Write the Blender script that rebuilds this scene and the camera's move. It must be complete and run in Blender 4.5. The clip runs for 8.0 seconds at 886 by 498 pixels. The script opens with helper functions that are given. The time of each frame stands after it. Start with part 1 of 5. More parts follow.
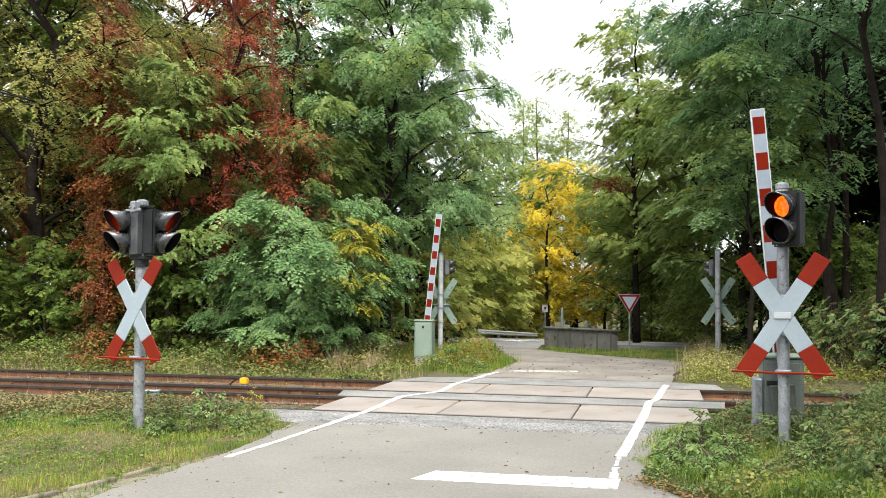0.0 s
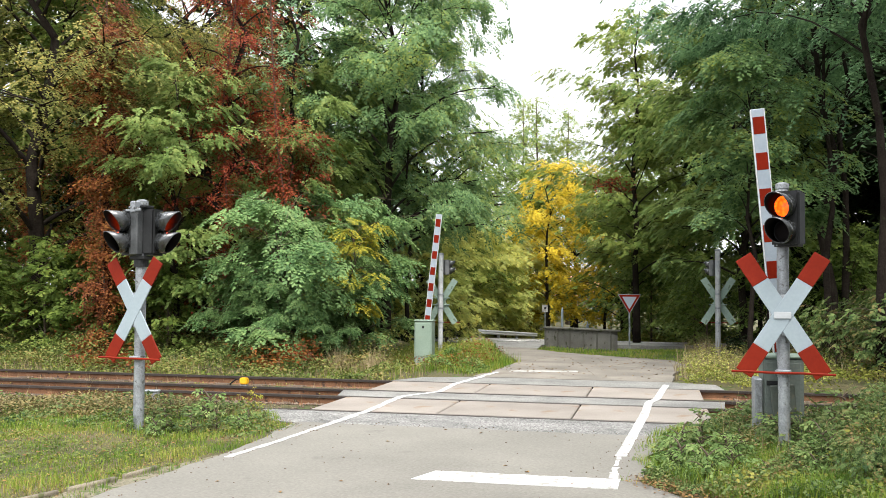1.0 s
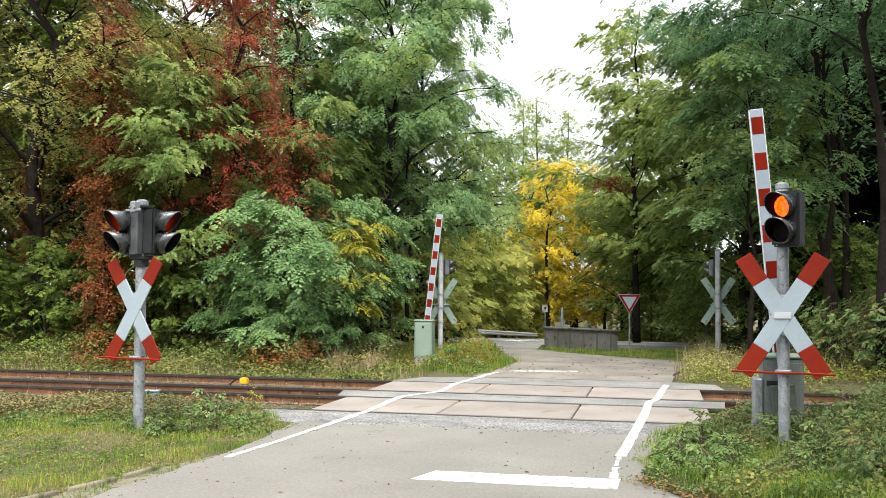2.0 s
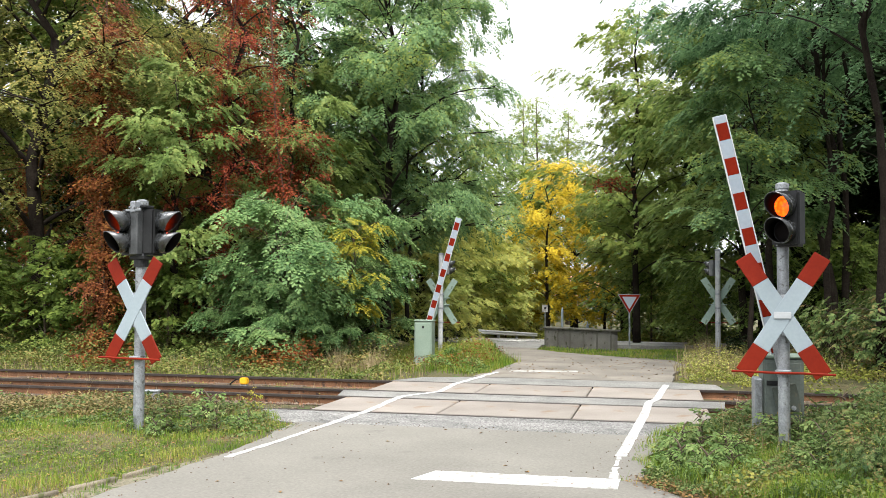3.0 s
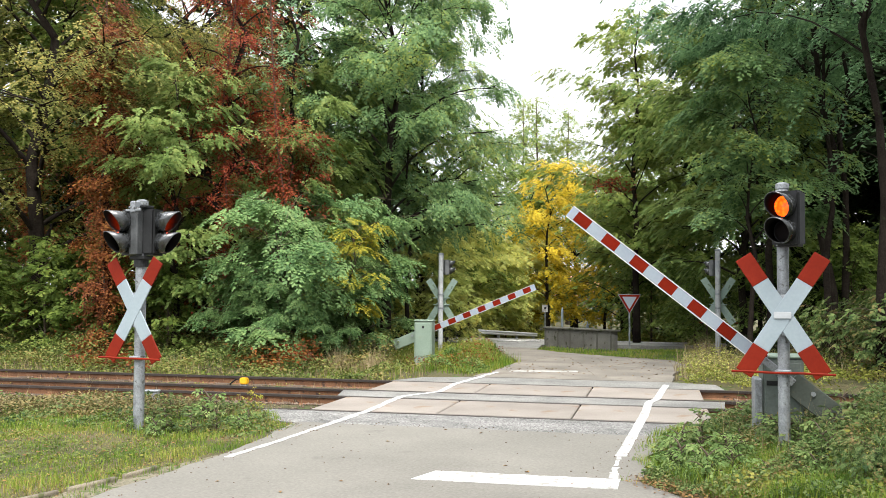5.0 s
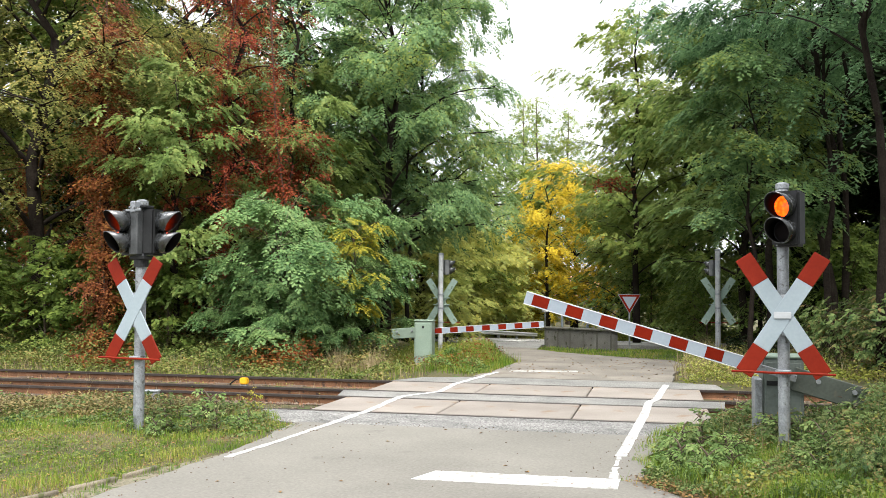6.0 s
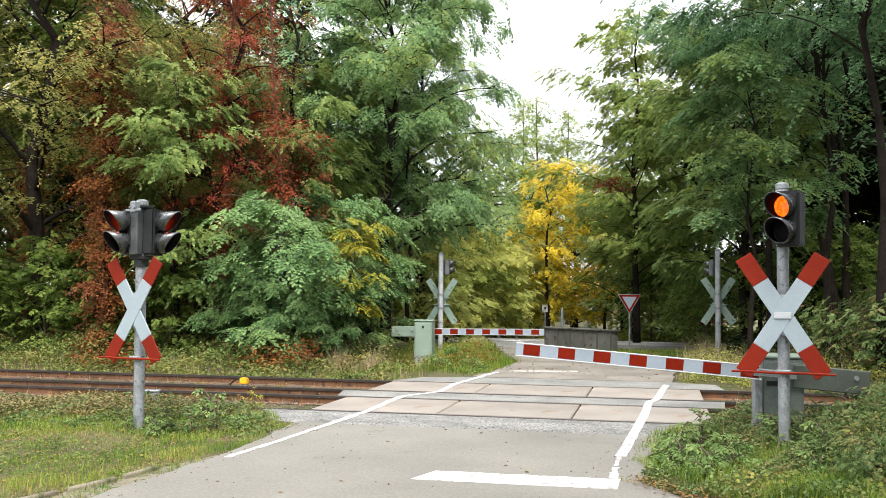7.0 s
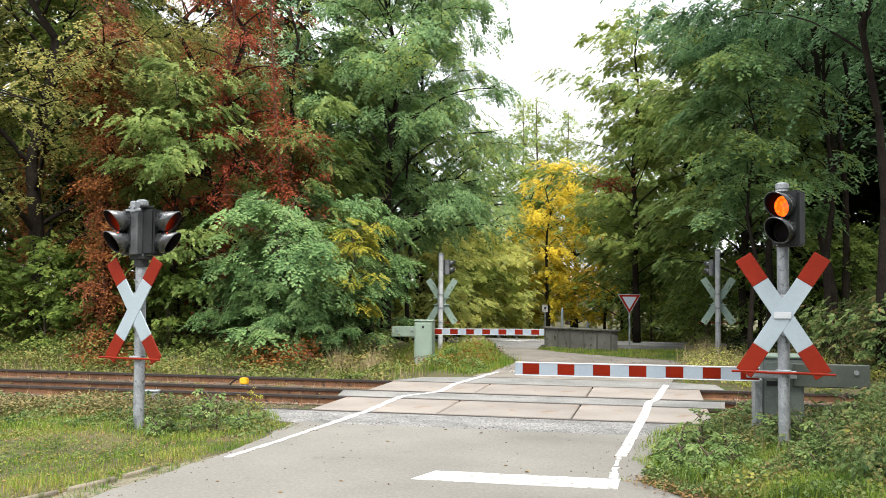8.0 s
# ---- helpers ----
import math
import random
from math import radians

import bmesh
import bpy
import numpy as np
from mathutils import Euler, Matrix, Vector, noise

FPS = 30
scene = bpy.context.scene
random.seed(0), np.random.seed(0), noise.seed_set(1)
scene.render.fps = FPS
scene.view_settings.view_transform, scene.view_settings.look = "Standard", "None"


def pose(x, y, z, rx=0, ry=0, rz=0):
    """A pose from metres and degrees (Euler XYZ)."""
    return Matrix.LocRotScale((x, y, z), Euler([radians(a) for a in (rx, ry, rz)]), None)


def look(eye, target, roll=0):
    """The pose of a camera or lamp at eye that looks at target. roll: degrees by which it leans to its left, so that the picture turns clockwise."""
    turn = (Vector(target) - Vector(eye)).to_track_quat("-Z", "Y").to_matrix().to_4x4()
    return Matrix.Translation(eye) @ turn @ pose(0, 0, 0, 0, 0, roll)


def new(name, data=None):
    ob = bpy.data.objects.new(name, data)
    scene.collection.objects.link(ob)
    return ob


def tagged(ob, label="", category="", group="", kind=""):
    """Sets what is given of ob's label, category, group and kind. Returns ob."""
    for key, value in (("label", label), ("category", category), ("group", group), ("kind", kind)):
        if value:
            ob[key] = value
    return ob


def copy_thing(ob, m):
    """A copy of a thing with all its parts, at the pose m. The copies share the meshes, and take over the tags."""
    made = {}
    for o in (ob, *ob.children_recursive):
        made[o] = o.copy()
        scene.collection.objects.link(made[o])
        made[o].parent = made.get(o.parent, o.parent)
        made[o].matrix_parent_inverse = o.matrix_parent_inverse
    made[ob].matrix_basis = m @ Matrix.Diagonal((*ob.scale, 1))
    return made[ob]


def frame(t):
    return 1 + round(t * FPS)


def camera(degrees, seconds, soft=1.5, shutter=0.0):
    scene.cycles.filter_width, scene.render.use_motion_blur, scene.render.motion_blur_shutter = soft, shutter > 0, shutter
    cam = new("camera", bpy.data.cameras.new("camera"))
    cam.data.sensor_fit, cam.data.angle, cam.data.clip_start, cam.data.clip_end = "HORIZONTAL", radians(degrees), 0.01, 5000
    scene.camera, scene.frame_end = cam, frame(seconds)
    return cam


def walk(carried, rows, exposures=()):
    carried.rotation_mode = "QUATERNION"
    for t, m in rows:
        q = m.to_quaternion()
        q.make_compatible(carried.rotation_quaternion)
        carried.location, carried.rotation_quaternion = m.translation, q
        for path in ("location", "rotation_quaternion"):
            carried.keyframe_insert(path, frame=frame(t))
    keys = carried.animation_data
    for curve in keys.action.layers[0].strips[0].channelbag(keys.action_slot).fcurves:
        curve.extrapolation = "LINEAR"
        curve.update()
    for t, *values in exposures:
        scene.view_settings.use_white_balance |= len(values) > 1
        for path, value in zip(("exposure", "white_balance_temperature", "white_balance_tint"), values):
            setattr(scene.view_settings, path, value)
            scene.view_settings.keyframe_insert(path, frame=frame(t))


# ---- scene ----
cam = camera(50.83, 8.0, soft=0.85)
EYE = (0.0, 0.0, 1.48)
VIEW = Matrix.Translation(EYE) @ pose(0, 0, 0, 0, 0, 17.0) @ pose(0, 0, 0, 90 + 2.533) @ pose(0, 0, 0, 0, 0, 0.4)
EXPOSURE = 1.77
walk(cam, [(0.0, VIEW), (8.0, VIEW)], exposures=[(0.0, EXPOSURE), (8.0, EXPOSURE)])

# ---- daylight: an overcast autumn day ----
world = bpy.data.worlds.new("overcast_sky")
scene.world = world
world.use_nodes = True
wn, wl = world.node_tree.nodes, world.node_tree.links
wn.clear()
sky = wn.new("ShaderNodeTexSky")
sky.sky_type = "NISHITA"
sky.sun_disc = False
sky.sun_elevation, sky.sun_rotation = radians(61), radians(156)
sky.air_density, sky.dust_density, sky.ozone_density = 1.0, 6.0, 1.0
pale = wn.new("ShaderNodeHueSaturation")
pale.inputs["Saturation"].default_value = 0.18
cloud = wn.new("ShaderNodeMix")
cloud.data_type = "RGBA"
cloud.inputs["Factor"].default_value = 0.55
cloud.inputs["B"].default_value = (8.0, 8.3, 8.8, 1)
back = wn.new("ShaderNodeBackground")
back.inputs["Strength"].default_value = 0.095
wout = wn.new("ShaderNodeOutputWorld")
wl.new(sky.outputs["Color"], pale.inputs["Color"])
wl.new(pale.outputs["Color"], cloud.inputs["A"])
wl.new(cloud.outputs["Result"], back.inputs["Color"])
wl.new(back.outputs["Background"], wout.inputs["Surface"])

sun_data = bpy.data.lights.new("sun", "SUN")
sun_data.energy, sun_data.angle, sun_data.color = 1.5, radians(40), (1.0, 0.95, 0.86)
sun = new("sun", sun_data)
sun.matrix_world = look((7, -14, 36), (-1, 4, 0))


# ---- materials ----
def material(name, rough=0.8, metal=0.0, spec=0.4):
    m = bpy.data.materials.new(name)
    m.use_nodes = True
    b = m.node_tree.nodes["Principled BSDF"]
    b.inputs["Roughness"].default_value = rough
    b.inputs["Metallic"].default_value = metal
    b.inputs["Specular IOR Level"].default_value = spec
    return m, m.node_tree.nodes, m.node_tree.links, b


def ramp_node(n, stops):
    r = n.new("ShaderNodeValToRGB")
    e = r.color_ramp.elements
    while len(e) < len(stops):
        e.new(0.5)
    for k, (p, c) in enumerate(stops):
        e[k].position, e[k].color = p, (*c, 1)
    return r


def surface(name, c1, c2, scale=3.0, fine=60.0, rough=0.85, metal=0.0, bump=0.3, dist=0.01, c3=None, spots=0.0, spec=0.4, lump=False, lo=0.42, hi=0.82, chips=0.0):
    """Mottled surface: broad stains, fine grain, relief, optional sparse spots of c3."""
    m, n, l, b = material(name, rough, metal, spec)
    tc = n.new("ShaderNodeTexCoord")
    co = tc.outputs["Object"]
    big = n.new("ShaderNodeTexNoise")
    big.inputs["Scale"].default_value, big.inputs["Detail"].default_value = scale, 5
    sm = n.new("ShaderNodeTexNoise")
    sm.inputs["Scale"].default_value, sm.inputs["Detail"].default_value = fine, 3
    add = n.new("ShaderNodeMath")
    add.operation = "MULTIPLY_ADD"
    add.inputs[1].default_value, add.inputs[2].default_value = 0.5, 0.0
    l.new(sm.outputs["Fac"], add.inputs[0])
    mix = n.new("ShaderNodeMath")
    mix.operation = "MULTIPLY_ADD"
    mix.inputs[1].default_value = 0.75
    l.new(big.outputs["Fac"], mix.inputs[0])
    l.new(add.outputs[0], mix.inputs[2])
    r = ramp_node(n, [(lo, c1), (hi, c2)])
    l.new(mix.outputs[0], r.inputs["Fac"])
    for t in (big, sm):
        l.new(co, t.inputs["Vector"])
    col = r.outputs["Color"]
    if c3:
        sp = n.new("ShaderNodeTexNoise")
        sp.inputs["Scale"].default_value, sp.inputs["Detail"].default_value = scale * 2.7, 8
        l.new(co, sp.inputs["Vector"])
        sr = ramp_node(n, [(0.62 - spots, (0, 0, 0)), (0.70 - spots, (1, 1, 1))])
        l.new(sp.outputs["Fac"], sr.inputs["Fac"])
        mx = n.new("ShaderNodeMix")
        mx.data_type = "RGBA"
        mx.inputs["B"].default_value = (*c3, 1)
        l.new(sr.outputs["Color"], mx.inputs["Factor"])
        l.new(col, mx.inputs["A"])
        col = mx.outputs["Result"]
    if chips:
        cell = n.new("ShaderNodeTexVoronoi")
        cell.inputs["Scale"].default_value = fine * 1.6
        l.new(co, cell.inputs["Vector"])
        grey = n.new("ShaderNodeSeparateColor")
        l.new(cell.outputs["Color"], grey.inputs["Color"])
        span = n.new("ShaderNodeMapRange")
        span.inputs["To Min"].default_value, span.inputs["To Max"].default_value = 1 - chips, 1 + chips
        l.new(grey.outputs[0], span.inputs["Value"])
        ch = n.new("ShaderNodeHueSaturation")
        l.new(span.outputs[0], ch.inputs["Value"])
        l.new(col, ch.inputs["Color"])
        col = ch.outputs["Color"]
    oi = n.new("ShaderNodeObjectInfo")
    hv = n.new("ShaderNodeHueSaturation")
    mr = n.new("ShaderNodeMapRange")
    mr.inputs["To Min"].default_value, mr.inputs["To Max"].default_value = 0.9, 1.1
    l.new(oi.outputs["Random"], mr.inputs["Value"])
    l.new(mr.outputs[0], hv.inputs["Value"])
    l.new(col, hv.inputs["Color"])
    l.new(hv.outputs["Color"], b.inputs["Base Color"])
    bp = n.new("ShaderNodeBump")
    bp.inputs["Strength"].default_value, bp.inputs["Distance"].default_value = bump, dist
    src = sm.outputs["Fac"]
    if lump:
        vo = n.new("ShaderNodeTexVoronoi")
        vo.inputs["Scale"].default_value = fine
        l.new(co, vo.inputs["Vector"])
        src = vo.outputs["Distance"]
    l.new(src, bp.inputs["Height"])
    l.new(bp.outputs["Normal"], b.inputs["Normal"])
    return m


def leaf(name, stops, patch=0.6, glow=0.45, rough=0.5):
    """Leaf: colour varies leaf by leaf and in drifts through the crown; light passes through."""
    m, n, l, b = material(name, rough, 0, 0.15)
    geo = n.new("ShaderNodeNewGeometry")
    tc = n.new("ShaderNodeTexCoord")
    no = n.new("ShaderNodeTexNoise")
    no.inputs["Scale"].default_value, no.inputs["Detail"].default_value = patch, 2
    l.new(tc.outputs["Object"], no.inputs["Vector"])
    a = n.new("ShaderNodeMath")
    a.operation = "MULTIPLY_ADD"
    a.inputs[1].default_value, a.inputs[2].default_value = 1.8, -0.68
    l.new(no.outputs["Fac"], a.inputs[0])
    c = n.new("ShaderNodeMath")
    c.operation = "MULTIPLY_ADD"
    c.inputs[1].default_value = 0.72
    l.new(geo.outputs["Random Per Island"], c.inputs[0])
    l.new(a.outputs[0], c.inputs[2])
    r = ramp_node(n, stops)
    l.new(c.outputs[0], r.inputs["Fac"])
    l.new(r.outputs["Color"], b.inputs["Base Color"])
    tr = n.new("ShaderNodeBsdfTranslucent")
    l.new(r.outputs["Color"], tr.inputs["Color"])
    ms = n.new("ShaderNodeMixShader")
    ms.inputs["Fac"].default_value = glow
    l.new(b.outputs["BSDF"], ms.inputs[1])
    l.new(tr.outputs["BSDF"], ms.inputs[2])
    l.new(ms.outputs["Shader"], n["Material Output"].inputs["Surface"])
    return m


def lamp(name, colour, strength):
    m, n, l, b = material(name, 0.2)
    b.inputs["Base Color"].default_value = (*colour, 1)
    b.inputs["Emission Color"].default_value = (*colour, 1)
    vo = n.new("ShaderNodeTexVoronoi")
    vo.inputs["Scale"].default_value = 42
    tc = n.new("ShaderNodeTexCoord")
    l.new(tc.outputs["Object"], vo.inputs["Vector"])
    mr = n.new("ShaderNodeMapRange")
    mr.inputs["To Min"].default_value, mr.inputs["To Max"].default_value = strength * 1.5, strength * 0.35
    l.new(vo.outputs["Distance"], mr.inputs["Value"])
    l.new(mr.outputs[0], b.inputs["Emission Strength"])
    return m


ASPHALT = surface("worn_asphalt", (0.158, 0.151, 0.134), (0.228, 0.218, 0.193), 0.7, 38, 0.9, bump=0.5, dist=0.006, c3=(0.147, 0.139, 0.126), spots=-0.04, lo=0.46, hi=0.80, chips=0.08)
ASPHALT_FAR = surface("sandy_asphalt", (0.128, 0.116, 0.101), (0.220, 0.199, 0.172), 1.2, 70, 0.9, bump=0.35, dist=0.004, c3=(0.132, 0.106, 0.079), spots=0.0, lo=0.50, hi=0.76)
CHIP = surface("chip_seal", (0.117, 0.117, 0.114), (0.239, 0.235, 0.227), 2.2, 40, 0.9, bump=1.0, dist=0.014, c3=(0.068, 0.068, 0.068), spots=-0.02, lo=0.46, hi=0.76, chips=0.55)
BAND = surface("grey_asphalt_band", (0.145, 0.145, 0.140), (0.238, 0.234, 0.221), 1.4, 50, 0.9, bump=0.4, dist=0.005, c3=(0.119, 0.115, 0.111), lo=0.50, hi=0.76, chips=0.25)
SLAB = surface("concrete_slab", (0.184, 0.162, 0.143), (0.267, 0.239, 0.213), 1.1, 80, 0.85, bump=0.25, dist=0.004, c3=(0.205, 0.152, 0.107), spots=0.03, lo=0.46, hi=0.78, chips=0.08)
CONCRETE = surface("mossy_concrete", (0.05, 0.05, 0.042), (0.15, 0.145, 0.125), 2.5, 50, 0.9, bump=0.5, dist=0.01, c3=(0.05, 0.06, 0.03), spots=0.05, spec=0.2)
CONCRETE_WALL = surface("streaked_concrete", (0.09, 0.088, 0.078), (0.20, 0.195, 0.18), 2.5, 50, 0.9, bump=0.5, dist=0.01, c3=(0.06, 0.065, 0.04), spots=0.03, spec=0.2)
KERB = surface("kerb_stone", (0.158, 0.134, 0.098), (0.264, 0.227, 0.172), 4, 60, 0.9, bump=0.5, dist=0.008, c3=(0.106, 0.114, 0.049), spots=0.03, chips=0.15)
PAINT = surface("road_paint", (0.360, 0.360, 0.356), (0.540, 0.540, 0.531), 5, 60, 0.7, bump=0.25, dist=0.003, c3=(0.243, 0.230, 0.211), spots=0.075)
GUTTER = surface("sandy_moss", (0.09, 0.085, 0.045), (0.21, 0.185, 0.14), 4.0, 40, 0.95, bump=0.7, dist=0.015, c3=(0.06, 0.085, 0.025), spots=0.06, chips=0.25)
RUST = surface("rusty_rail", (0.092, 0.043, 0.022), (0.220, 0.107, 0.054), 5, 70, 0.8, 0.1, bump=0.35, dist=0.004, c3=(0.044, 0.026, 0.019), spots=0.03)
RAILTOP = surface("rail_head_steel", (0.028, 0.023, 0.021), (0.06, 0.047, 0.042), 6, 90, 0.55, 0.3, bump=0.1, dist=0.002)
WOOD = surface("sleeper_wood", (0.05, 0.035, 0.025), (0.12, 0.085, 0.06), 6, 60, 0.9, bump=0.6, dist=0.01)
BALLAST = surface("track_ballast", (0.09, 0.075, 0.06), (0.24, 0.20, 0.17), 2.5, 26, 0.95, bump=1.0, dist=0.04, c3=(0.10, 0.06, 0.035), spots=0.04, lump=True)
STONE = surface("ballast_stone", (0.085, 0.055, 0.038), (0.20, 0.15, 0.115), 8, 40, 0.95, bump=0.4, dist=0.01)
SOIL = surface("verge_soil", (0.035, 0.04, 0.012), (0.11, 0.09, 0.045), 1.3, 22, 0.95, bump=0.8, dist=0.03, c3=(0.05, 0.075, 0.018), spots=0.05)
GALV = surface("galvanised_steel", (0.159, 0.171, 0.183), (0.366, 0.390, 0.415), 9, 70, 0.5, 0.4, bump=0.1, dist=0.002, c3=(0.110, 0.110, 0.107), spots=0.02)
WHITE = surface("reflective_white", (0.245, 0.300, 0.335), (0.29, 0.345, 0.38), 3, 40, 0.45, bump=0.05, dist=0.001)
RED = surface("reflective_red", (0.158, 0.011, 0.004), (0.211, 0.017, 0.005), 3, 40, 0.6, bump=0.05, dist=0.001, spec=0.15)
BOOMWHITE = surface("boom_white", (0.23, 0.275, 0.325), (0.285, 0.33, 0.38), 3, 40, 0.4, bump=0.05, dist=0.001)
CLEANWHITE = surface("clean_white_enamel", (0.50, 0.51, 0.52), (0.60, 0.61, 0.62), 3, 40, 0.4, bump=0.03, dist=0.001)
HEADGREY = surface("faded_grey_housing", (0.09, 0.095, 0.10), (0.16, 0.165, 0.17), 5, 60, 0.5, bump=0.1, dist=0.002)
COVER = surface("weathered_grey_cover", (0.03, 0.033, 0.035), (0.085, 0.09, 0.094), 6, 60, 0.4, bump=0.1, dist=0.002, c3=(0.15, 0.155, 0.16), spots=0.0, spec=0.6)
GUARD = surface("white_guard_rail_paint", (0.66, 0.67, 0.68), (0.78, 0.79, 0.80), 3, 40, 0.5, bump=0.05, dist=0.001)
PLATE = surface("pale_enamel_plate", (0.36, 0.38, 0.40), (0.42, 0.44, 0.46), 3, 40, 0.4, bump=0.03, dist=0.001)
# lighter copy of GALV: daylight on the far masts is put into the colour
ZINC = surface("brightened_mast_steel", (0.30, 0.315, 0.33), (0.46, 0.475, 0.49), 7, 60, 0.6, 0.05, bump=0.1, dist=0.002, c3=(0.22, 0.225, 0.23), spots=0.02)
BOOMRED = surface("boom_red", (0.125, 0.009, 0.003), (0.163, 0.013, 0.005), 3, 40, 0.7, bump=0.05, dist=0.001, spec=0.05)
PALEGREEN = surface("grey_green_paint", (0.17, 0.23, 0.185), (0.23, 0.295, 0.24), 2.5, 40, 0.55, bump=0.08, dist=0.002, c3=(0.20, 0.24, 0.19), spots=-0.02)
SIGNBACK = surface("weathered_sign_back", (0.15, 0.215, 0.18), (0.235, 0.305, 0.26), 4, 40, 0.6, bump=0.08, dist=0.002, c3=(0.10, 0.14, 0.095), spots=0.02)
# darker PALEGREEN copies for one barrier: shade put into the colour, plus sparse spots
DARKGREEN = surface("shaded_dark_green_paint", (0.045, 0.055, 0.045), (0.085, 0.10, 0.085), 4, 40, 0.6, bump=0.08, dist=0.002, c3=(0.10, 0.095, 0.07), spots=-0.02)
GREYGREEN = surface("shaded_grey_green_paint", (0.085, 0.105, 0.095), (0.14, 0.165, 0.15), 3, 40, 0.6, bump=0.08, dist=0.002, c3=(0.07, 0.075, 0.06), spots=0.0)
BLACK = surface("black_housing", (0.006, 0.0065, 0.007), (0.018, 0.019, 0.02), 5, 60, 0.5, bump=0.1, dist=0.002, spec=0.25)
# c3 spots paint the sky's pale gleam onto the dark hoods
HOOD = surface("glossy_hood", (0.02, 0.022, 0.024), (0.06, 0.064, 0.068), 7, 60, 0.24, bump=0.03, dist=0.002, c3=(0.24, 0.25, 0.26), spots=0.0, spec=1.0)
YELLOW = surface("signal_yellow", (0.62, 0.33, 0.01), (0.75, 0.42, 0.02), 6, 60, 0.5, bump=0.1, dist=0.002)
LITAMBER = lamp("lit_signal_lens", (1.0, 0.06, 0.003), 1.35)
LITRED = lamp("lit_red_lens", (1.0, 0.06, 0.005), 7.0)
DARKLENS = material("dark_lens", 0.8, spec=0.03)[0]
MATTE = material("matte_black", 1.0, spec=0.0)[0]
MATTE.node_tree.nodes["Principled BSDF"].inputs["Base Color"].default_value = (0.012, 0.011, 0.011, 1)
DARKLENS.node_tree.nodes["Principled BSDF"].inputs["Base Color"].default_value = (0.012, 0.01, 0.01, 1)
BARK = surface("tree_bark", (0.010, 0.007, 0.006), (0.031, 0.025, 0.020), 3, 30, 0.95, bump=0.9, dist=0.02, c3=(0.027, 0.031, 0.017), spots=0.0, spec=0.08)
TWIG = surface("twig_bark", (0.05, 0.035, 0.025), (0.12, 0.09, 0.065), 6, 60, 0.9)
PLASTER = surface("house_plaster", (0.24, 0.21, 0.18), (0.32, 0.28, 0.24), 1.0, 30, 0.9)
TILE = surface("roof_tile", (0.42, 0.17, 0.10), (0.55, 0.26, 0.17), 1.5, 12, 0.85)
GLASS = material("window_glass", 0.05)[0]
GLASS.node_tree.nodes["Principled BSDF"].inputs["Base Color"].default_value = (0.02, 0.025, 0.03, 1)

L_ROBINIA = leaf("robinia_leaf", [(0.1, (0.083, 0.158, 0.062)), (0.45, (0.174, 0.288, 0.117)), (0.75, (0.243, 0.365, 0.143)), (1.0, (0.361, 0.420, 0.107))], 0.5, 0.48)
L_BUSH = leaf("robinia_bush_leaf", [(0.1, (0.071, 0.145, 0.054)), (0.5, (0.161, 0.276, 0.103)), (1.0, (0.259, 0.376, 0.140))], 0.8, 0.42)
L_MID = leaf("hornbeam_leaf", [(0.1, (0.097, 0.159, 0.040)), (0.5, (0.194, 0.279, 0.081)), (1.0, (0.311, 0.372, 0.115))], 0.7, 0.5)
# near-black leaf: the wood's deep shade is put into its colour
L_SHADE = leaf("painted_shade_leaf", [(0.1, (0.008, 0.017, 0.007)), (0.5, (0.018, 0.033, 0.012)), (1.0, (0.034, 0.052, 0.017))], 0.6, 0.22, 0.85)
L_SHRUB = leaf("yellow_green_shrub_leaf", [(0.1, (0.36, 0.43, 0.13)), (0.5, (0.47, 0.51, 0.16)), (1.0, (0.62, 0.57, 0.16))], 0.6, 0.55)
L_YELLOW = leaf("yellowing_robinia_leaf", [(0.1, (0.14, 0.20, 0.035)), (0.5, (0.30, 0.30, 0.045)), (1.0, (0.50, 0.42, 0.05))], 0.9, 0.45)
L_GOLD = leaf("golden_leaf", [(0.1, (0.237, 0.226, 0.023)), (0.45, (0.472, 0.362, 0.027)), (1.0, (0.709, 0.529, 0.045))], 0.8, 0.5)
L_OLIVE = leaf("olive_leaf", [(0.1, (0.088, 0.106, 0.027)), (0.45, (0.179, 0.194, 0.054)), (0.75, (0.271, 0.271, 0.079)), (1.0, (0.407, 0.339, 0.090))], 0.55)
L_GREEN = leaf("mid_green_leaf", [(0.1, (0.068, 0.111, 0.022)), (0.5, (0.136, 0.203, 0.043)), (1.0, (0.237, 0.294, 0.064))], 0.6)
L_LIGHT = leaf("light_green_leaf", [(0.1, (0.102, 0.163, 0.035)), (0.5, (0.198, 0.268, 0.066)), (1.0, (0.311, 0.352, 0.089))], 0.6, 0.52)
L_DARK = leaf("dark_green_leaf", [(0.1, (0.062, 0.128, 0.062)), (0.5, (0.174, 0.308, 0.152)), (1.0, (0.309, 0.486, 0.240))], 0.7, 0.42)
L_RED = leaf("red_creeper_leaf", [(0.1, (0.098, 0.015, 0.010)), (0.5, (0.230, 0.040, 0.020)), (1.0, (0.345, 0.094, 0.035))], 1.0, 0.4)
L_RUST = leaf("rusty_creeper_leaf", [(0.1, (0.078, 0.023, 0.010)), (0.5, (0.186, 0.057, 0.020)), (1.0, (0.300, 0.132, 0.035))], 1.0, 0.4)
L_IVY = leaf("ivy_leaf", [(0.1, (0.043, 0.075, 0.021)), (0.45, (0.117, 0.162, 0.040)), (0.8, (0.198, 0.225, 0.063)), (1.0, (0.272, 0.213, 0.075))], 1.3, 0.25)
